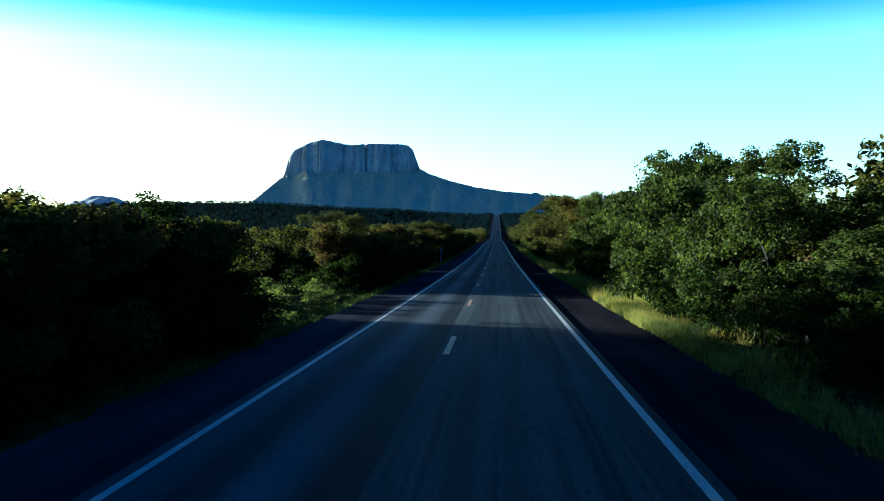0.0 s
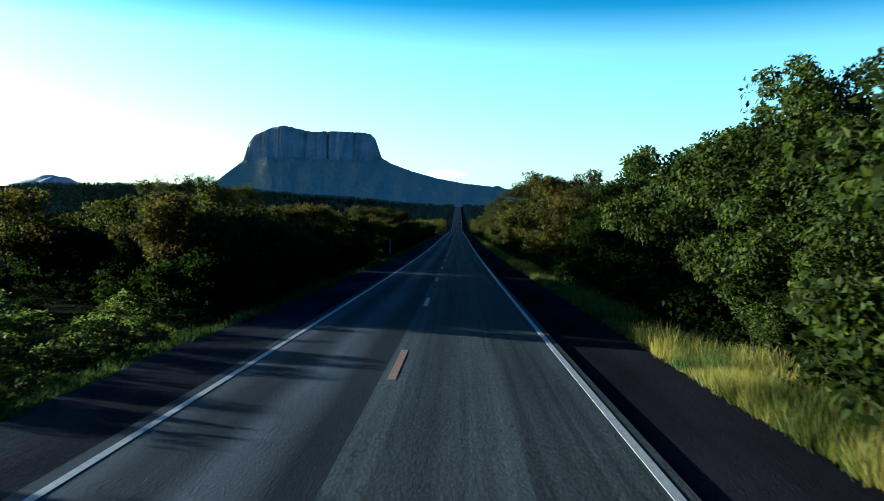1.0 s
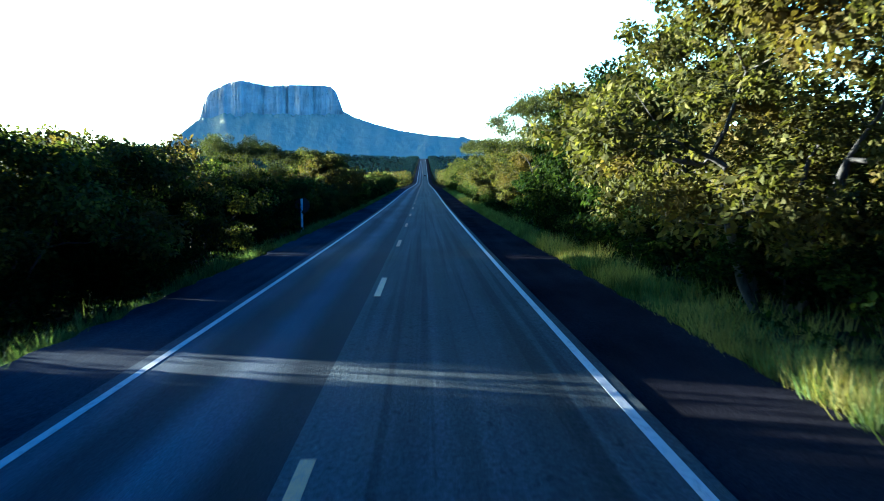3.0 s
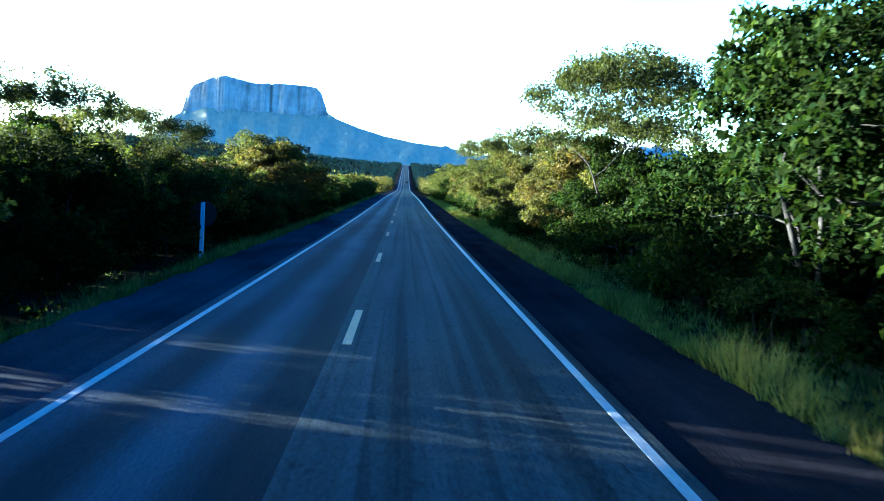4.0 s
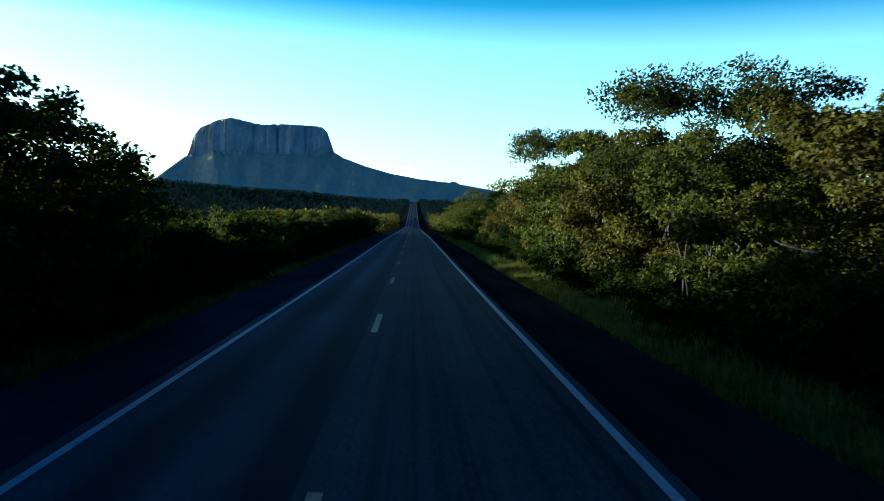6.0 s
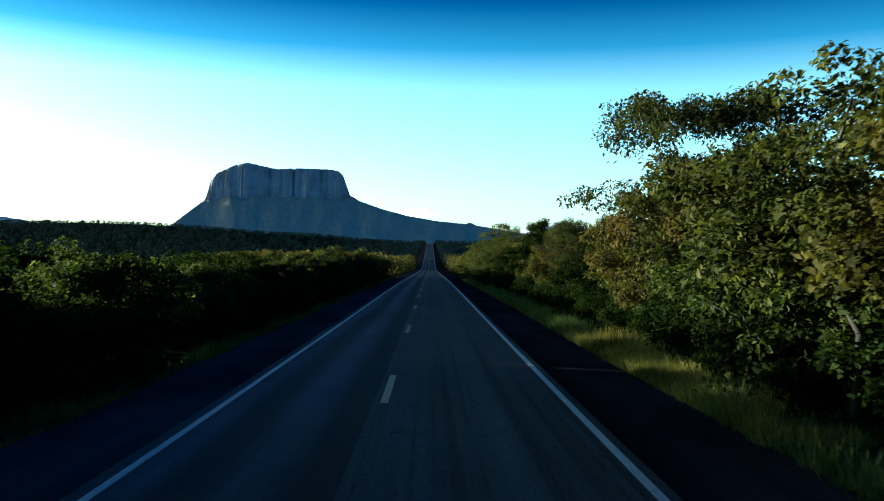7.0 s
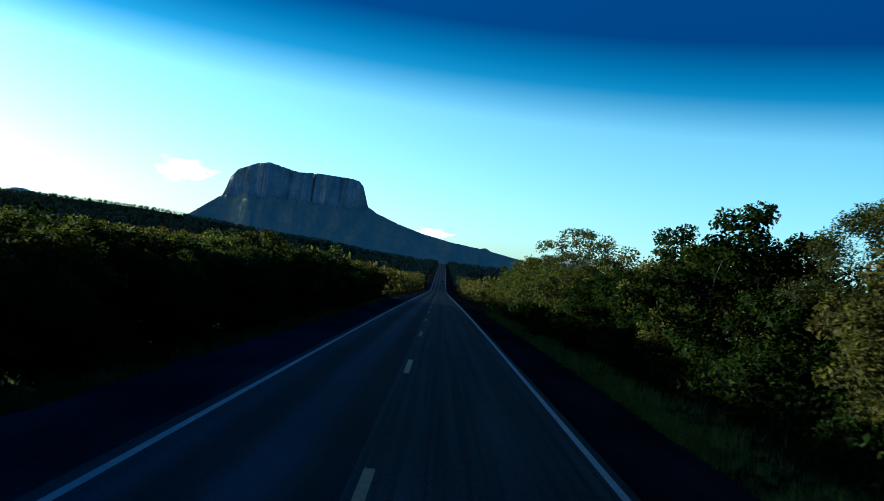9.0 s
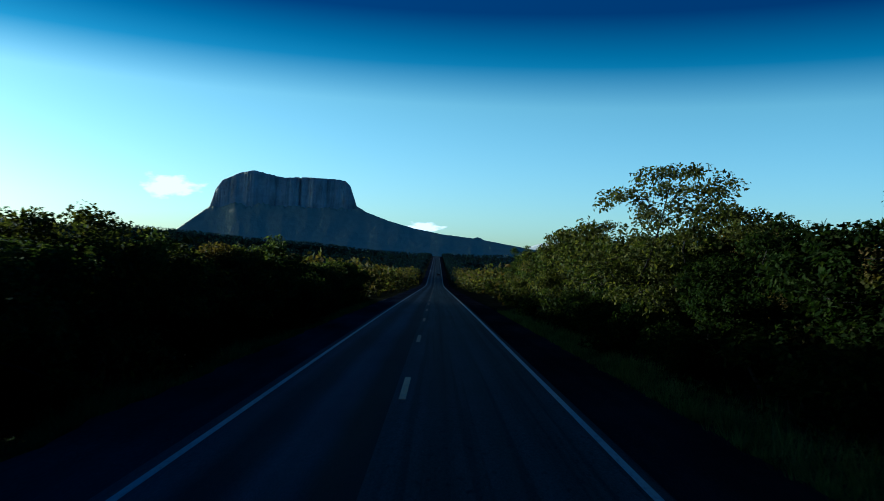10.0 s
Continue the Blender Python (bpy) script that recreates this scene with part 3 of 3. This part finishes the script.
kinds("bright", "yellow-green leafy shrub at the edge of the verge, brightened as if sunlit", "shrub", "shrub", 2, 8, height=1.8, spread=2.6, stems=3, crown_from=0.02,
      lobes=8, clumps_per=8, per=28, size=0.14, slim=0.5, leaf=M_LEAF_SUNLIT, wood=M_BARK_DARK, clump=0.28, girth=0.025)
kinds("thicket", "dense undergrowth thicket, leaf colour darkened as shade below the trees", "shrub", "shrub", 2, 9, height=2.6, spread=3.6, stems=4, crown_from=0.02,
      lobes=13, clumps_per=8, per=36, size=0.15, slim=0.60, leaf=M_LEAF_SHADED, wood=M_BARK_DARK, clump=0.40, girth=0.035, core=120)
kinds("back", "scrub tree in the second row behind the verge", "tree", "scrub_tree", 3, 11, height=5.0, spread=5.6, stems=2, crown_from=0.05,
      lobes=13, clumps_per=9, per=34, size=0.21, slim=0.55, leaf=M_LEAF_OLIVE, wood=M_BARK_DARK, flat=0.25, clump=0.42, core=120)
NATURAL = dict(dark=6.0, bushy=7.0, back=5.0, round=6.0, olive=6.0, brown=5.5, airy=8.0, low=4.0, lowgreen=4.0, shrub=1.8, bright=1.8, thicket=2.6)
_used = set()
prng = random.Random(42)


def plant(key, x, y, height, wide=1.0, turn=None):
    proto = KINDS[key][prng.randrange(len(KINDS[key]))]
    s = height / NATURAL[key]
    m = Matrix.Translation((x, y, ground_z(x, y) - 0.03)) @ Matrix.Rotation(prng.uniform(0, 6.28) if turn is None else turn, 4, "Z") @ Matrix.Diagonal((s * wide, s * wide, s, 1))
    if proto.name not in _used:
        _used.add(proto.name)
        proto.matrix_basis = m
        proto.rotation_mode = "XYZ"
        return proto
    loc, rot, sc = m.decompose()
    ob = copy_thing(proto, Matrix.LocRotScale(loc, rot, None))
    ob.matrix_basis = m
    return ob


# right side: the trees that stand out, then the rows between and behind them (kind, x, y, height, width)
RIGHT_FIRST = [
    ("dark", 10.8, 13.5, 3.9, 1.2), ("round", 11.0, 20.5, 4.2, 1.2), ("round", 10.4, 28.0, 6.3, 1.0), ("lowgreen", 9.4, 33.5, 5.6, 1.0),
    ("round", 10.6, 38.8, 7.2, 1.0), ("round", 9.6, 44.5, 7.8, 0.95), ("dark", 12.6, 51.5, 8.8, 0.9), ("dark", 9.8, 53.0, 6.2, 1.0),
    ("dark", 9.8, 61.0, 6.4, 0.95), ("dark", 10.6, 67.0, 5.0, 1.0), ("dark", 10.8, 72.5, 5.6, 1.0), ("airy", 11.6, 78.5, 6.9, 0.8),
    ("brown", 9.3, 85.0, 8.1, 1.08), ("brown", 9.6, 92.5, 8.2, 1.0), ("dark", 9.9, 99.5, 7.8, 0.95), ("dark", 10.0, 106.0, 8.4, 0.9),
]
RIGHT_MIDDLE = [
    ("dark", 10.6, 112.0, 5.4, 1.0), ("airy", 9.4, 122.3, 8.8, 1.02), ("dark", 10.2, 124.0, 5.6, 1.0), ("airy", 11.6, 127.0, 9.8, 1.0),
    ("brown", 10.2, 130.5, 6.2, 1.0), ("brown", 10.2, 137.0, 5.7, 1.0), ("airy", 11.4, 143.0, 7.2, 0.8), ("brown", 10.0, 146.5, 6.0, 1.05),
    ("olive", 10.6, 153.5, 6.8, 1.0), ("airy", 9.6, 154.8, 7.8, 1.0), ("brown", 10.2, 161.0, 6.9, 1.05), ("olive", 9.6, 167.0, 7.3, 1.1),
    ("lowgreen", 9.0, 168.8, 4.8, 1.0), ("olive", 10.2, 174.5, 7.0, 1.05), ("airy", 9.3, 175.3, 8.5, 1.05), ("brown", 10.2, 181.0, 6.3, 1.0),
    ("olive", 10.8, 187.5, 5.4, 1.0),
]
RIGHT_LAST = [
    ("airy", 11.4, 193.0, 5.6, 0.8), ("dark", 11.0, 199.0, 4.8, 1.0), ("airy", 9.6, 199.4, 5.4, 0.85), ("brown", 10.2, 205.0, 5.4, 1.0),
    ("airy", 11.4, 210.5, 6.3, 0.75), ("dark", 10.2, 217.0, 6.5, 1.0), ("brown", 10.8, 223.5, 5.9, 1.0), ("dark", 12.4, 230.0, 7.0, 1.0),
    ("dark", 10.0, 234.5, 5.0, 1.0), ("dark", 10.4, 240.8, 5.0, 0.9), ("bushy", 9.6, 242.0, 7.5, 1.2), ("dark", 10.0, 247.5, 5.4, 1.0),
    ("lowgreen", 10.4, 254.5, 5.7, 1.0), ("olive", 10.0, 263.0, 7.0, 1.0), ("lowgreen", 10.4, 272.0, 6.0, 1.1), ("olive", 10.0, 282.0, 6.0, 1.1),
    ("round", 10.4, 292.0, 6.6, 1.1),
]
for k, x, y, h, w in RIGHT_FIRST + RIGHT_MIDDLE + RIGHT_LAST:
    plant(k, x, y, h, w)
for y in np.arange(8.0, 300.0, 6.5):
    plant("back", 16.0 + prng.uniform(-1.2, 1.5), y + prng.uniform(-2, 2), prng.uniform(5.0, 6.6), 1.1)
for y in np.arange(11.0, 300.0, 6.5):
    plant("back", 13.2 + prng.uniform(-0.5, 0.5), y + prng.uniform(-1.5, 1.5), prng.uniform(4.0, 4.8), 1.05)
for y in np.arange(10.0, 300.0, 4.2):
    plant("thicket", 9.5 + prng.uniform(-0.4, 1.0), y + prng.uniform(-1, 1), prng.uniform(1.8, 2.8), 1.25)
for y in np.arange(12.0, 300.0, 5.2):
    plant("thicket", 12.6 + prng.uniform(-0.6, 0.8), y + prng.uniform(-1, 1), prng.uniform(2.4, 3.4), 1.2)
for y in np.arange(24.0, 290.0, 9.0):
    plant(prng.choice(["shrub", "bright", "bright"] if y < 48 else ["shrub"] if y < 150 else ["thicket"]), 9.1 + prng.uniform(-0.4, 0.6), y + prng.uniform(-3, 3), prng.uniform(1.1, 2.3))

# stretches where the scrub on the left is low, and narrow gaps through which the low sun reaches the road
SUN_GAPS = [(100, 109), (171, 189)]
SUN_SLITS = [(79.6, 0.35), (100.4, 0.6), (174.4, -0.9), (181.4, -0.7)]


def slit(x, y, half=1.8):
    """Whether the place lies on one of the lines on which the sun reaches the road."""
    at = y + x * math.tan(radians(SUN_AHEAD))
    return any(abs(at - c) < half + more for c, more in SUN_SLITS)


# left side: lower scrub with a clearing where the sun comes through
LEFT_FIRST = [
    ("lowgreen", -8.8, 8.0, 4.4, 1.0), ("dark", -9.4, 13.0, 4.6, 1.0), ("low", -9.0, 18.5, 4.2, 1.0), ("dark", -8.4, 24.0, 3.9, 0.95),
    ("low", -8.7, 29.0, 3.6, 0.85), ("low", -8.8, 55.0, 4.1, 1.0), ("dark", -8.8, 61.5, 4.2, 1.0), ("low", -9.0, 66.5, 4.2, 1.0),
    ("dark", -8.8, 71.5, 4.3, 1.0), ("low", -9.2, 76.0, 4.4, 1.0), ("dark", -8.8, 81.0, 4.2, 1.0), ("low", -9.0, 86.0, 4.3, 1.0),
    ("low", -8.8, 91.0, 4.3, 1.0), ("dark", -9.2, 96.0, 4.2, 1.0), ("low", -8.9, 100.5, 4.2, 1.0), ("dark", -9.2, 108.6, 4.2, 0.8),
    ("airy", -9.2, 110.5, 5.2, 0.75),
]
LEFT_LAST = [
    ("dark", -9.9, 114.0, 4.9, 1.0), ("olive", -10.3, 117.5, 5.3, 0.9), ("airy", -9.4, 122.0, 5.7, 0.85), ("lowgreen", -9.0, 122.5, 4.2, 1.0),
    ("low", -8.8, 127.0, 3.7, 1.0), ("dark", -9.0, 132.0, 3.9, 1.0), ("low", -8.8, 140.5, 3.8, 1.0), ("olive", -9.6, 149.5, 6.3, 1.2),
    ("brown", -8.3, 146.8, 5.5, 1.1), ("olive", -10.6, 152.0, 5.9, 1.1), ("low", -8.8, 151.0, 3.5, 1.0), ("lowgreen", -9.0, 155.5, 3.5, 1.0),
    ("airy", -10.5, 58.5, 5.0, 0.7), ("airy", -10.2, 64.0, 5.2, 0.7), ("olive", -10.4, 20.0, 4.8, 0.8), ("airy", -10.8, 79.0, 4.9, 0.7),
    ("airy", -11.0, 150.0, 4.3, 0.8),
]
for k, x, y, h, w in LEFT_FIRST + LEFT_LAST:
    if not slit(x, y, 1.5):
        plant(k, x, y, h + 0.5 + prng.uniform(-0.35, 0.45), w)
for y in np.arange(160.0, 300.0, 4.6):
    if not slit(-8.9, y):
        plant(prng.choice(["low", "lowgreen", "dark"]), -8.9 + prng.uniform(-0.4, 0.3), y + prng.uniform(-0.8, 0.8), 3.4 - (0.35 if 179 < y < 188 else 0) + min(1.3, max(0, y - 207) * 0.045) + prng.uniform(-0.9, 0.55), prng.uniform(0.8, 1.2))
for x0, step in ((-13.5, 5.2), (-18.5, 6.2)):
    for y in np.arange(4.0, 310.0, step):
        tall = prng.uniform(4.1, 4.9) if y < 155 else prng.uniform(2.9, 3.4) + min(1.2, max(0, y - 207) * 0.04)
        if (33 if x0 > -15 else 34) < y < (57 if x0 > -15 else 59):
            tall = 0.9 if x0 > -15 else 1.2
        elif slit(x0, y):
            tall = 1.0
        elif any(a < y < z for a, z in SUN_GAPS):
            tall -= 0.9
        plant("thicket" if tall < 2 else "back", x0 + prng.uniform(-0.8, 0.8), y + prng.uniform(-1.5, 1.5), tall, 1.1)
for y in np.arange(6.0, 300.0, 4.4):
    if not 30 < y < 52 and not 112 < y < 127 and not slit(-7.9, y):
        plant("thicket", -7.9 + prng.uniform(-0.6, 0.2), y + prng.uniform(-1, 1), prng.uniform(1.5, 2.3), 1.1)
# two thicket rows hidden behind the front scrub, added to block the low sun
for y in np.arange(5.0, 300.0, 4.6):
    if not 32 < y < 54:
        gap = any(a < y < z for a, z in SUN_GAPS)
        plant("thicket", -10.6 + prng.uniform(-0.6, 0.6), y + prng.uniform(-1, 1), 0.7 if slit(-10.6, y) else prng.uniform(1.9, 2.3) if gap else prng.uniform(3.2, 3.6) if 156 < y < 212 else prng.uniform(3.9, 4.4) if 97 < y < 135 else prng.uniform(3.4, 4.0), 1.15 if gap else 1.0)
for y in np.arange(8.0, 300.0, 4.0):
    if not 33 < y < 57 and not slit(-16.0, y):
        plant("thicket", -16.0 + prng.uniform(-0.6, 0.6), y + prng.uniform(-0.8, 0.8), prng.uniform(3.3, 3.8) if 156 < y < 212 else prng.uniform(3.4, 3.9), 1.35)
# thickets added to shape the shadow edges of the clearing
for x, y, h in ((-8.4, 50.6, 2.7), (-8.0, 53.0, 2.6), (-8.0, 55.0, 2.6), (-8.1, 26.5, 2.5), (-10.0, 55.0, 3.2), (-7.9, 29.5, 2.2), (-10.2, 30.5, 2.6)):
    plant("thicket", x, y, h, 1.1)
for x, y, h in ((-6.6, 30.5, 0.8), (-7.4, 33.5, 1.2), (-6.7, 38.0, 0.9), (-8.4, 36.5, 1.6), (-7.4, 41.5, 1.2), (-9.6, 41.5, 2.0), (-6.6, 45.0, 0.8), (-8.2, 45.5, 1.6),
                (-10.8, 37.0, 2.0), (-11.4, 44.0, 2.3), (-9.8, 32.5, 1.6), (-6.4, 35.6, 0.7), (-6.5, 41.8, 0.6), (-8.8, 49.0, 1.9), (-6.9, 48.5, 1.1), (-12.6, 40.0, 2.3)):
    plant("bright", x, y, h * 0.58 + 0.3, 1.4)


# ---- far scrub: what nobody could count ----
def scatter(name, label, rows, per, size, seed, material):
    rs = np.random.RandomState(seed)
    me = leaf_mesh(name, rs, rows, per, size, 0.7, material, 0.0)
    return tagged(new(name, me), label, "scrub", kind="stuff")


def far_rows(seed, count, place, low, high):
    rng = random.Random(seed)
    rows = []
    for _ in range(count):
        x, y = place(rng)
        h = rng.uniform(low, high)
        z = ground_z(x, y)
        rows += [(x + rng.uniform(-1, 1), y + rng.uniform(-1, 1), z + h * f, h * rng.uniform(0.30, 0.42)) for f in (0.25, 0.5, 0.72)]
    return rows


def beside(rng):
    y = rng.uniform(296, 620)
    d = 8.2 + abs(rng.gauss(0, 1)) * 9
    return (d + 1.6 if rng.random() < 0.5 else -d, y)


scatter("scrub_belt", "belt of olive scrub trees beside the far road", far_rows(1, 1300, beside, 4.0, 6.2), 14, 0.7, 2, M_LEAF_OLIVE)


def field(rng):
    """Open scrub, left bare along the lines on which the sun reaches the road."""
    while True:
        x, y = rng.choice((-1, 1)) * rng.uniform(23, 130), rng.uniform(0, 560)
        lit = y + x * math.tan(radians(SUN_AHEAD))
        if x > 0 or not (28 < lit < 51 or slit(x, y, 2.6)):
            return x, y


scatter("scrub_field", "flat field of scrub behind the roadside trees",
        far_rows(3, 1500, field, 2.4, 3.6), 10, 0.7, 4, M_LEAF_SHADED)


def ridge(rng):
    y = rng.uniform(560, 1500)
    x = rng.uniform(-0.55, 0.4) * y
    return (x, y) if abs(x - 0.5) > 9 else (x + (14 if x > 0 else -14), y)


scatter("ridge_scrub", "dense scrub covering the far ridge, dark blue of distance in its colour", far_rows(5, 7500, ridge, 3.5, 5.5), 7, 1.25, 6, M_FAR_HAZED)


def road_edge(rng):
    y = rng.uniform(540, 1380)
    d = rng.uniform(7.5, 15)
    return (d + 1 if rng.random() < 0.5 else -d, y)


scatter("hill_road_scrub", "scrub lining the road up the far hill", far_rows(7, 1000, road_edge, 3.5, 5.0), 10, 0.9, 8, M_FAR_HAZED)


def low_rows(seed, count, place):
    rng = random.Random(seed)
    rows = []
    for _ in range(count):
        x, y = place(rng)
        rows.append((x, y, ground_z(x, y) + 0.16, rng.uniform(0.22, 0.5)))
    return rows


# added cover over sunlit soil; its darkened leaves stand in for shade
scatter("ground_cover", "leafy ground cover added under the roadside trees, coloured as shade",
        low_rows(9, 5200, lambda r: ((-6.6 - r.uniform(0, 1) ** 1.5 * 17) if r.random() < 0.6 else (8.0 + r.uniform(0, 1) ** 1.3 * 9), r.uniform(6, 285))), 12, 0.2, 10, M_LEAF_SHADED)


# ---- grass on the verges ----
def grass(name, label, seed, count, place, tall, material):
    """Slim leaning blades of grass in tufts."""
    rng, rs = random.Random(seed), np.random.RandomState(seed)
    tufts = []
    for _ in range(count):
        x, y = place(rng)
        thick = max(0.0, 0.5 + noise.noise((x * 0.6, y * 0.25, seed)))
        tufts.append((x, y, ground_z(x, y) - 0.02, tall * (0.28 + 1.25 * thick) * rng.uniform(0.55, 1.25)))
    base = np.repeat(np.array(tufts), 12, axis=0)
    n = len(base)
    a = rs.uniform(0, 2 * np.pi, n)
    out = np.stack([np.cos(a), np.sin(a), np.zeros(n)], 1)
    turn = a + rs.uniform(-1.2, 1.2, n)
    side = np.stack([-np.sin(turn), np.cos(turn), np.zeros(n)], 1) * rs.uniform(0.006, 0.015, n)[:, None]
    h = (base[:, 3] * rs.uniform(0.45, 1.15, n))[:, None]
    root = base[:, :3] + out * rs.uniform(0, 0.14, n)[:, None]
    tip = root + np.array([0, 0, 1.0]) * h + out * h * rs.uniform(0.05, 0.75, n)[:, None]
    v = np.stack([root - side, root + side, tip], 1).reshape(-1, 3)
    me = bpy.data.meshes.new(name)
    me.vertices.add(3 * n)
    me.vertices.foreach_set("co", v.ravel())
    me.loops.add(3 * n)
    me.loops.foreach_set("vertex_index", np.arange(3 * n))
    me.polygons.add(n)
    me.polygons.foreach_set("loop_start", np.arange(0, 3 * n, 3))
    me.polygons.foreach_set("loop_total", np.full(n, 3))
    me.materials.append(material)
    me.update(calc_edges=True)
    return tagged(new(name, me), label, "grass", kind="stuff")


# stretches where sun patches fall; the yellow grass paints their light too
def sunlit_stretch(rng):
    a, z = rng.choice(((26, 46), (30, 44), (76, 104), (164, 183), (168, 182)))
    return 6.25 + abs(rng.gauss(0, 1)) * 1.15, rng.uniform(a, z)


grass("verge_grass", "tall green grass along the paved shoulder", 3, 10000, lambda r: (6.25 + abs(r.gauss(0, 1)) * 1.15, r.uniform(8, 285)), 0.44, M_GRASS_GREEN)
grass("verge_grass", "tall dry grass along the paved shoulder, yellowed in sunlit stretches", 5, 4500, sunlit_stretch, 0.48, M_GRASS_SUNLIT)
grass("verge_grass", "short green grass and weeds along the paved shoulder", 4, 9000, lambda r: (-5.45 - abs(r.gauss(0, 1)) * 0.9, r.uniform(4, 300)), 0.40, M_GRASS_GREEN)


# ---- the road sign and the car far ahead ----
def lathe(bm, r, z0, z1, sides, m):
    bmesh.ops.create_cone(bm, cap_ends=True, segments=sides, radius1=r, radius2=r, depth=z1 - z0, matrix=m @ Matrix.Translation((0, 0, (z0 + z1) / 2)))


def build_sign():
    sign = tagged(new("road_sign"), "round road sign seen from its dark back on a white post", "road sign")
    sign.location = (-7.0, 121.2, ground_z(-7.0, 121.2))
    bm = bmesh.new()
    bmesh.ops.create_cube(bm, size=1.0, matrix=Matrix.Translation((0, 0, 1.0)) @ Matrix.Diagonal((0.14, 0.14, 2.7, 1)))
    bmesh.ops.bevel(bm, geom=bm.edges[:], offset=0.012, segments=2, affect="EDGES")
    part("post", bm, M_GALV, sign, "white-painted square post")
    bm = bmesh.new()
    lathe(bm, 0.52, 0.0, 0.02, 40, Matrix.Translation((0, 0.095, 1.88)) @ Matrix.Rotation(radians(-90), 4, "X"))
    bmesh.ops.bevel(bm, geom=[e for e in bm.edges if e.calc_length() < 0.1], offset=0.004, segments=1, affect="EDGES")
    disc = part("disc", bm, M_SIGN_BACK, sign, "dark sheet-metal disc")
    for z in (1.68, 2.08):
        bm = bmesh.new()
        bmesh.ops.create_cube(bm, size=1.0, matrix=Matrix.Translation((0, 0.08, z)) @ Matrix.Diagonal((0.30, 0.04, 0.04, 1)))
        bmesh.ops.bevel(bm, geom=bm.edges[:], offset=0.004, segments=1, affect="EDGES")
        part("bracket", bm, M_SIGN_BACK, sign)


build_sign()


def build_car():
    car = tagged(new("car"), "small dark car far ahead on the hill", "car")
    car.matrix_basis = Matrix.Translation((1.9, 640.0, road_z(640.0) + 0.012)) @ Matrix.Rotation(math.atan(0.047), 4, "X")
    prof = [(-2.0, 0.35), (-2.05, 0.85), (-1.9, 1.0), (-1.45, 1.42), (0.3, 1.45), (1.0, 0.98), (1.95, 0.85), (2.05, 0.4)]
    bm = bmesh.new()
    rows = [[bm.verts.new((sx * (0.86 if z < 1.1 else 0.68), y, z)) for y, z in prof] for sx in (-1, 1)]
    bm.faces.new(rows[0])
    bm.faces.new(rows[1][::-1])
    for i in range(len(prof)):
        j = (i + 1) % len(prof)
        bm.faces.new((rows[0][j], rows[0][i], rows[1][i], rows[1][j]))
    bmesh.ops.recalc_face_normals(bm, faces=bm.faces[:])
    bmesh.ops.bevel(bm, geom=bm.edges[:], offset=0.05, segments=2, affect="EDGES")
    part("body", bm, M_CAR, car)
    bm = bmesh.new()
    q = [bm.verts.new(p) for p in ((-0.62, -1.90, 1.06), (0.62, -1.90, 1.06), (0.56, -1.53, 1.38), (-0.56, -1.53, 1.38))]
    f = bm.faces.new(q)
    bmesh.ops.solidify(bm, geom=[f], thickness=0.02)
    part("rear_window", bm, M_GLASS, car)
    for sx in (-1, 1):
        bm = bmesh.new()
        bmesh.ops.create_cube(bm, size=1.0, matrix=Matrix.Translation((sx * 0.68, -2.03, 0.82)) @ Matrix.Diagonal((0.24, 0.06, 0.14, 1)))
        bmesh.ops.bevel(bm, geom=bm.edges[:], offset=0.012, segments=1, affect="EDGES")
        part("tail_lamp", bm, M_LAMP_RED, car)
        for y in (-1.3, 1.3):
            bm = bmesh.new()
            lathe(bm, 0.32, -0.1, 0.1, 20, Matrix.Translation((sx * 0.78, y, 0.32)) @ Matrix.Rotation(radians(90), 4, "Y"))
            bmesh.ops.bevel(bm, geom=[e for e in bm.edges if e.calc_length() < 0.12], offset=0.02, segments=1, affect="EDGES")
            part("wheel", bm, M_TYRE, car)


build_car()
